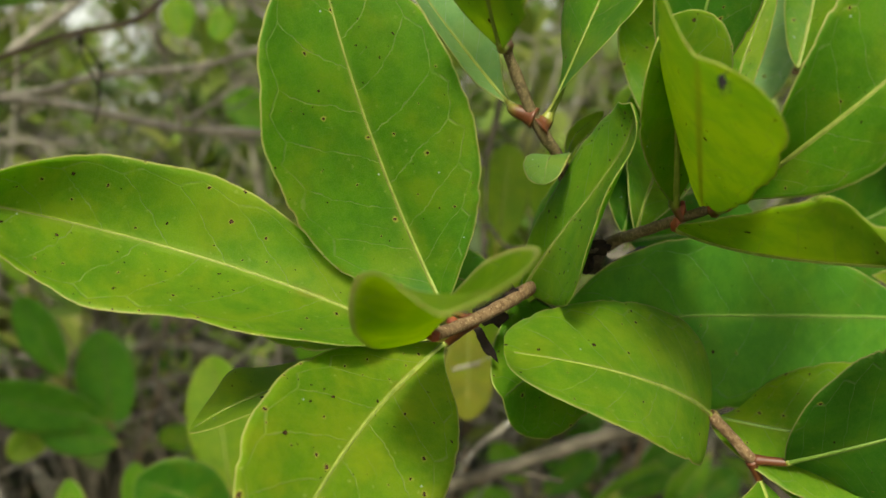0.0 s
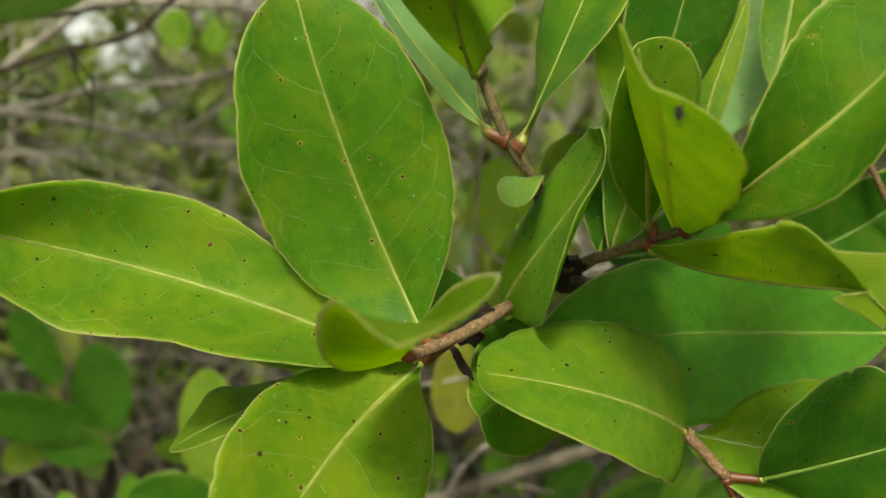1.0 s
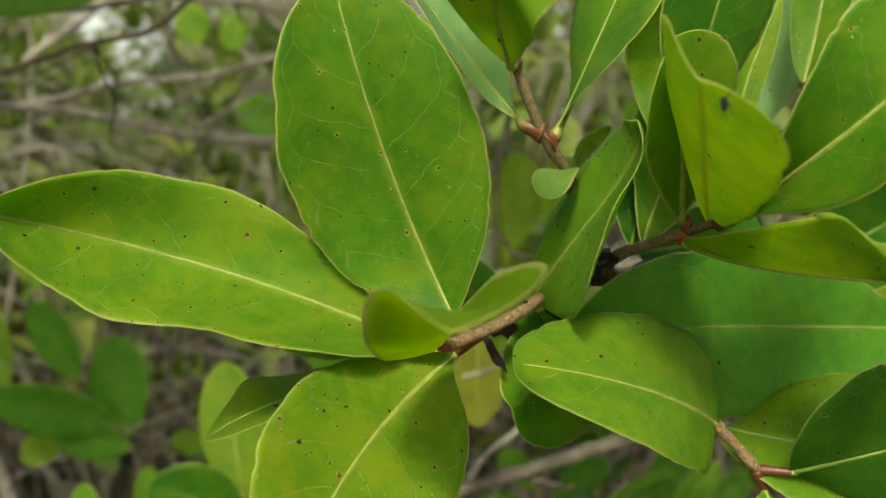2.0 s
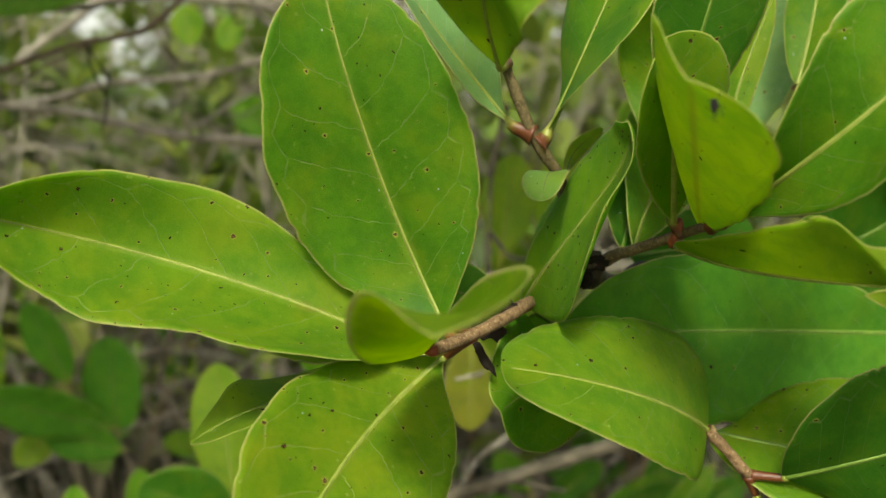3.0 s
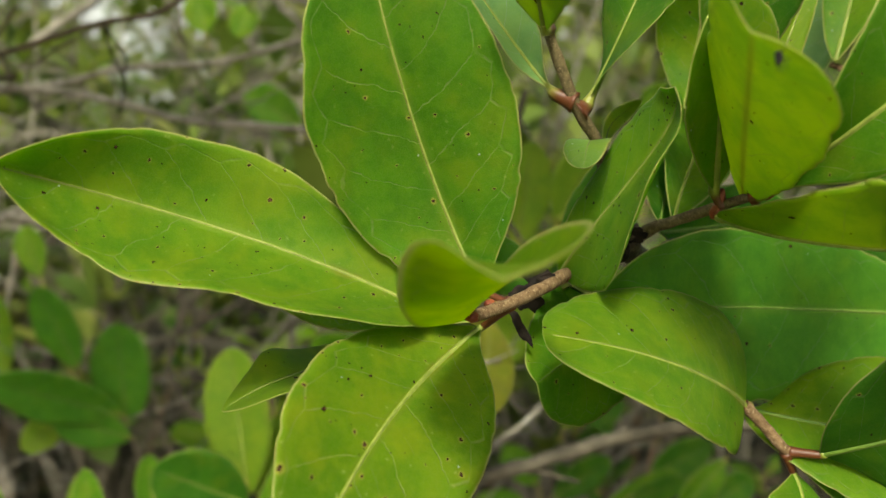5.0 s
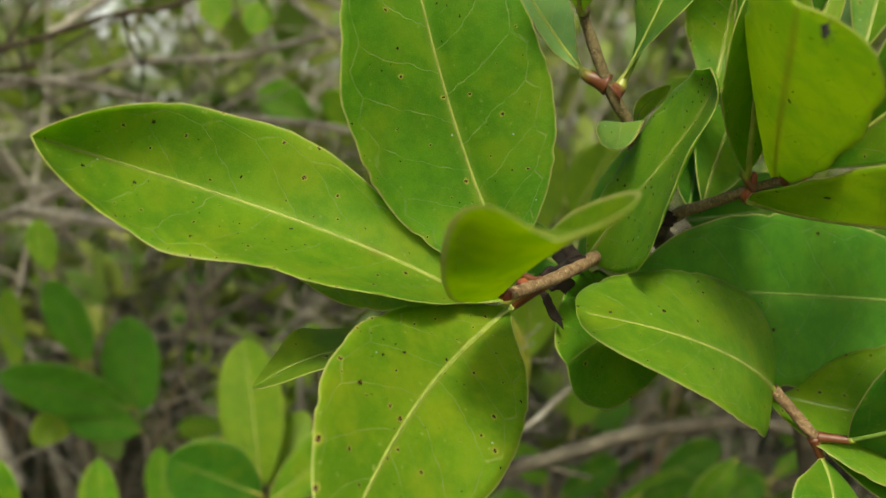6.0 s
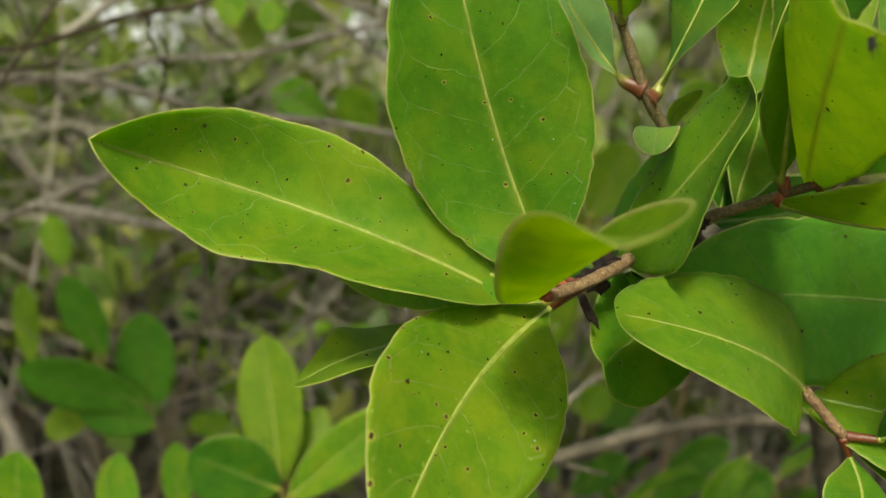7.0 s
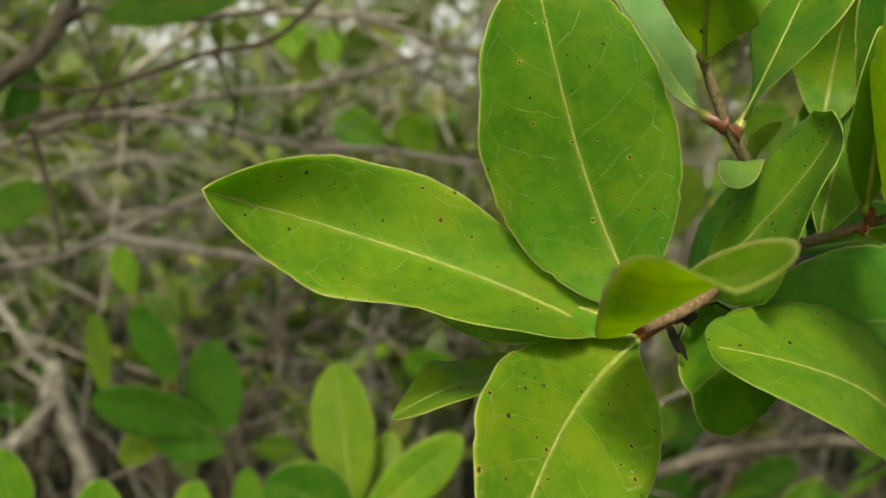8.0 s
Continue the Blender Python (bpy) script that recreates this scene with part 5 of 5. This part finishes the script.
bare_branch([(-0.349, 0.622, 1.035), (-0.325, 0.623, 1.026), (-0.299, 0.625, 1.027), (-0.277, 0.628, 1.036)], (0.0014, 0.0012), BARK_DARK, "thin bare dark-brown twig", 25, 4)
bare_branch([(-0.233, 0.592, 1.046), (-0.211, 0.596, 1.061), (-0.189, 0.6, 1.073)], (0.0007, 0.0006), BARK_DARK, "thin bare dark-brown twig", 26, 4)
bare_branch([(-0.369, 0.904, 1.039), (-0.321, 0.907, 1.034), (-0.273, 0.91, 1.021), (-0.23, 0.913, 1.015)], (0.0013, 0.0011), BARK_DARK, "thin bare dark-brown twig", 27, 4)
bare_branch([(-0.244, 0.876, 1.132), (-0.233, 0.872, 1.096), (-0.218, 0.869, 1.061), (-0.197, 0.866, 1.026)], (0.0012, 0.0010), BARK_BROWN, "thin bare brown branch", 28, 4)
bare_branch([(-0.189, 0.6, 1.073), (-0.185, 0.598, 1.057), (-0.177, 0.597, 1.04), (-0.18, 0.594, 1.021)], (0.0008, 0.0006), HUSK, "dry dark hanging tendril", 29, 0)
bare_branch([(-0.188, 0.6, 1.071), (-0.181, 0.599, 1.061), (-0.176, 0.598, 1.054), (-0.178, 0.596, 1.037)], (0.0007, 0.0006), HUSK, "dry dark hanging tendril", 30, 0)

# ---- thicket further back ----
def bush(place, height, spread, twigs, leaves_per, seed, bark, leaf_size=0.075, bare=0.5, label="", name="shrub"):
    rng = random.Random(seed)
    root = thing(name, place, label, "shrub", "shrubs of the thicket")
    lv, lf = [], []
    for _ in range(twigs):
        turn = rng.uniform(0, 6.283)
        out = rng.uniform(0.35, 1.0) * spread
        end = Vector((math.cos(turn) * out, math.sin(turn) * out, height * rng.uniform(0.55, 1.05)))
        pts = []
        for k in range(6):
            f = k / 5
            jit = Vector((rng.uniform(-1, 1), rng.uniform(-1, 1), rng.uniform(-0.6, 0.6))) * 0.09 * height * (0.3 + f)
            pts.append(Vector(place) + Vector((end.x * f ** 1.2, end.y * f ** 1.2, end.z * f ** 0.9)) + (jit if k else Vector()))
        r = rng.uniform(0.004, 0.009)
        line, wid = smooth_line(pts, (r, r * 0.35), 3)
        a, b = tube_data(line, wid, 6)
        tv, tf = [*a], [*b]
        # side twigs with leaf pairs
        for k in range(leaves_per):
            at = rng.randrange(int(len(line) * bare), len(line))
            p = line[at]
            way = Vector((rng.uniform(-1, 1), rng.uniform(-1, 1), rng.uniform(-0.3, 0.9))).normalized()
            reach = rng.uniform(0.02, 0.10)
            q = p + way * reach
            sa, sb = tube_data([p, p.lerp(q, 0.5) + Vector((0, 0, 0.005)), q], [0.0018, 0.0014, 0.001], 4)
            base_count = len(tv)
            tv.extend(sa)
            tf.extend(tuple(i + base_count for i in face) for face in sb)
            for _ in range(rng.randint(2, 4)):
                d = (way * 0.5 + Vector((rng.uniform(-1, 1), rng.uniform(-1, 1), rng.uniform(-0.2, 1)))).normalized()
                side = d.cross(Vector((rng.uniform(-0.4, 0.4), rng.uniform(-0.4, 0.4), 1))).normalized()
                size = leaf_size * rng.uniform(0.6, 1.15)
                small_leaf(lv, lf, q, d, side, size, size * 0.24, rng.uniform(0, 0.35))
        child(mesh_object("branch", tv, tf, bark), root)
    child(mesh_object("crown", lv, lf, FOLIAGE), root)
    return root


rng_b = random.Random(21)
rows_b = [(rng_b.uniform(-1.7, 1.4), rng_b.uniform(1.35, 2.4), rng_b.uniform(0.6, 0.95), 0.5, 9, 12) for _ in range(11)]
rows_b += [(rng_b.uniform(-2.4, 2.4), rng_b.uniform(2.5, 4.2), rng_b.uniform(0.75, 1.15), 0.7, 14, 15) for _ in range(14)]
rows_b += [(-1.5, 2.2, 0.95, 0.6, 14, 11), (-0.9, 2.5, 0.95, 0.6, 14, 11), (-0.35, 2.7, 1.0, 0.6, 14, 11)]
rows_b += [(-3.8 + 0.69 * k, rng_b.uniform(5.0, 6.8), rng_b.uniform(1.9, 2.4), 0.9, 26, 24) for k in range(12)]
rows_b += [(4.2 * math.sin(k * 0.62 + 1.7), 0.6 + 4.0 * math.cos(k * 0.62 + 1.7), rng_b.uniform(0.6, 1.0), 0.7, 10, 10) for k in range(6)]
rows_b += [(0.55 + 0.42 * k, rng_b.uniform(3.5, 4.6), rng_b.uniform(1.35, 1.7), 0.6, 22, 22) for k in range(5)]
# two tall shrubs added at the sides to cast shade on the thicket
bush((1.75, 2.1, ground_height(1.75, 2.1)), 2.1, 1.5, 18, 26, 78, BARK_GREY, bare=0.5, label="tall spreading shrub added so that its crown shades the thicket")
bush((-1.4, 1.5, ground_height(-1.4, 1.5)), 2.1, 1.4, 24, 22, 77, BARK_GREY, bare=0.55, label="tall shrub added so that its crown shades the thicket")
for n, (bx, by, bh, bs, tw, lp) in enumerate(rows_b):
    bush((bx, by, ground_height(bx, by)), bh, bs, tw, lp, 100 + n, BARK_GREY if n % 3 else BARK_BROWN, leaf_size=0.075 if n < 25 else 0.1,
         bare=0.3, label="straggly shrub with grey twigs and green leathery leaves")


# ---- a tree added out of view, its boughs placed to shade the undergrowth ----
def shade_tree(place, boughs, seed):
    rng = random.Random(seed)
    root = thing("tree", place, "small grey-barked tree added out of view to shade the thicket", "tree")
    foot = Vector(place)
    fork = foot + Vector((-0.12, 0.05, 0.95))
    tube("trunk", [foot, foot.lerp(fork, 0.5) + Vector((0.04, 0, 0)), fork], (0.035, 0.022), BARK_GREY, root, 12, 8, 0.3)
    lv, lf = [], []
    for end in boughs:
        end = Vector(end)
        mid = fork.lerp(end, 0.5) + Vector((rng.uniform(-0.05, 0.05), rng.uniform(-0.06, 0.06), 0.14))
        line, wid = smooth_line([fork, mid, end], (0.014, 0.003), 14)
        tv, tf = tube_data(line, wid, 7, 0.3, seed)
        for k in range(5, len(line)):
            for _ in range(3):
                way = Vector((rng.uniform(-1, 1), rng.uniform(-1, 1), rng.uniform(-0.15, 0.6))).normalized()
                q = line[k] + way * rng.uniform(0.04, 0.10)
                a, b = tube_data([line[k], line[k].lerp(q, 0.5) + Vector((0, 0, 0.01)), q], [0.0022, 0.0016, 0.001], 4)
                start = len(tv)
                tv.extend(a)
                tf.extend(tuple(i + start for i in face) for face in b)
                for _ in range(rng.randint(3, 5)):
                    d = (way * 0.6 + Vector((rng.uniform(-1, 1), rng.uniform(-1, 1), rng.uniform(-0.4, 0.6)))).normalized()
                    side = d.cross(Vector((rng.uniform(-0.4, 0.4), rng.uniform(-0.4, 0.4), 1))).normalized()
                    size = rng.uniform(0.06, 0.1)
                    small_leaf(lv, lf, q, d, side, size, size * 0.24, rng.uniform(0, 0.35))
        child(mesh_object("bough", tv, tf, BARK_GREY), root)
    child(mesh_object("crown", lv, lf, FOLIAGE), root)


# bough ends set to block sun from the undergrowth, not the front branch
shade_tree((1.15, 0.55, ground_height(1.15, 0.55)), [(-0.85, 0.10, 1.47), (-0.6, 0.16, 1.44), (-0.4, 0.06, 1.48), (0.0, 0.03, 1.47), (0.3, 0.05, 1.47)], 5)


# ---- undergrowth and standing dead twigs ----
def seedling(place, height, seed):
    rng = random.Random(seed)
    tones = (("dark green", LEAF_DARK), ("green", LEAF_MID), ("light green", LEAF_LIGHT), ("yellow-green", LEAF_YELLOW))
    tone, material = rng.choice(tones)
    root = thing("seedling", place, f"young {tone} shrub shoot rising from the leaf litter", "shrub shoot", "young shoots of the undergrowth")
    lean = Vector((rng.uniform(-0.18, 0.18), rng.uniform(-0.18, 0.18), 0)) * height * 2
    base = Vector(place)
    top = base + lean + Vector((0, 0, height))
    tube("stem", [base, base.lerp(top, 0.5) - lean * 0.2, top], (0.003, 0.0014), rng.choice((BARK_BROWN, BARK_TWIG)), root, 6, 4)
    turn = rng.uniform(0, 6.28)
    for k in range(rng.randint(4, 7)):
        f = 1 - 0.13 * (k // 2)
        at = base.lerp(top, f)
        way = turn + (k % 2) * 3.14 + (k // 2) * 1.4 + rng.uniform(-0.3, 0.3)
        d = Vector((math.cos(way), math.sin(way), rng.uniform(0.1, 1.3))).normalized()
        foot = at + d * 0.006
        leaf(root, material, foot, foot + d * rng.uniform(0.05, 0.085), ((0, 0, 0.004), (0, 0, 0.002)), facing=(rng.uniform(-0.3, 0.3), rng.uniform(-0.8, 0.1), 1),
             half=(rng.uniform(0.013, 0.019),) * 2, stalk=at, stations=12, across=3, rib_size=1.3, seed=seed * 10 + k)


rng_u = random.Random(8)
for n in range(66):
    y = rng_u.uniform(0.95, 2.5)
    x = rng_u.uniform(-0.62, 0.5) * (y + 0.25)
    tall = rng_u.uniform(0.18, 0.58)
    if n != 7:
        seedling((x, y, ground_height(x, y)), tall, 300 + n)

for n in range(150):
    y = rng_u.uniform(0.95, 2.6)
    x = rng_u.uniform(-0.7, 0.55) * (y + 0.2)
    tall = rng_u.uniform(0.2, 1.15)
    lean = Vector((rng_u.uniform(-0.7, 0.7), rng_u.uniform(-0.15, 0.3), 0))
    start = Vector((x, y, ground_height(x, y) - 0.01))
    pts = [start]
    for k in range(1, 6):
        f = k / 5
        pts.append(start + lean * f ** 1.3 * (0.3 + tall * 0.7) + Vector((rng_u.uniform(-0.03, 0.03), rng_u.uniform(-0.03, 0.03), tall * f ** 0.8 + rng_u.uniform(-0.03, 0.03))))
    r = rng_u.uniform(0.0012, 0.0032) if n < 64 else rng_u.uniform(0.0009, 0.002)
    bare_branch(pts, (r, r * 0.4), BARK_GREY if n % 2 else BARK_BROWN,
                "thin leafless grey branch standing in the litter" if n % 2 else "thin leafless brown branch standing in the litter", n, 3, 7)


def twig_tangle(material, count, wide, deep, rise, climb, thick, seed, label):
    """Fine dry twigs caught among the shrubs, too many to count."""
    rng = random.Random(seed)
    v, f = [], []
    for _ in range(count):
        y = rng.uniform(*deep)
        p = Vector((rng.uniform(*wide) * (y + 0.2), y, 0))
        p.z = ground_height(p.x, p.y) + rng.uniform(*rise)
        way = Vector((rng.uniform(-1, 1), rng.uniform(-0.4, 0.4), rng.uniform(*climb))).normalized() * rng.uniform(0.25, 0.75)
        bent = Vector((rng.uniform(-1, 1), 0, rng.uniform(-1, 1))) * 0.05
        pts = [p + way * (k / 4) + bent * math.sin(k * 0.785) + Vector((rng.uniform(-1, 1), rng.uniform(-1, 1), rng.uniform(-1, 1))) * 0.02 for k in range(5)]
        r = rng.uniform(*thick)
        line, wid = smooth_line(pts, (r, r * 0.4), 3)
        lines = [(line, wid)]
        for _ in range(2):
            at = rng.randrange(3, len(line) - 2)
            off = (way + Vector((rng.uniform(-1, 1), rng.uniform(-0.5, 0.5), rng.uniform(-0.6, 1))) * 0.6).normalized() * rng.uniform(0.05, 0.2)
            lines.append(([line[at], line[at] + off * 0.5 + Vector((0, 0, 0.006)), line[at] + off], [wid[at] * 0.7, wid[at] * 0.5, wid[at] * 0.3]))
        for points, widths in lines:
            a, b = tube_data(points, widths, 5)
            start = len(v)
            v.extend(a)
            f.extend(tuple(i + start for i in face) for face in b)
    tagged(mesh_object("twig_tangle", v, f, material), label, "twigs", kind="stuff")


twig_tangle(BARK_BROWN, 260, (-0.62, 0.45), (1.15, 3.0), (0.0, 0.5), (-0.1, 1.1), (0.0011, 0.0026), 31, "tangle of fine dry brown twigs among the shrubs")
twig_tangle(BARK_GREY, 150, (-0.66, -0.05), (0.95, 2.2), (0.42, 0.95), (-0.35, 0.5), (0.0008, 0.0022), 32, "web of thin bare grey twigs hung between the shrubs")
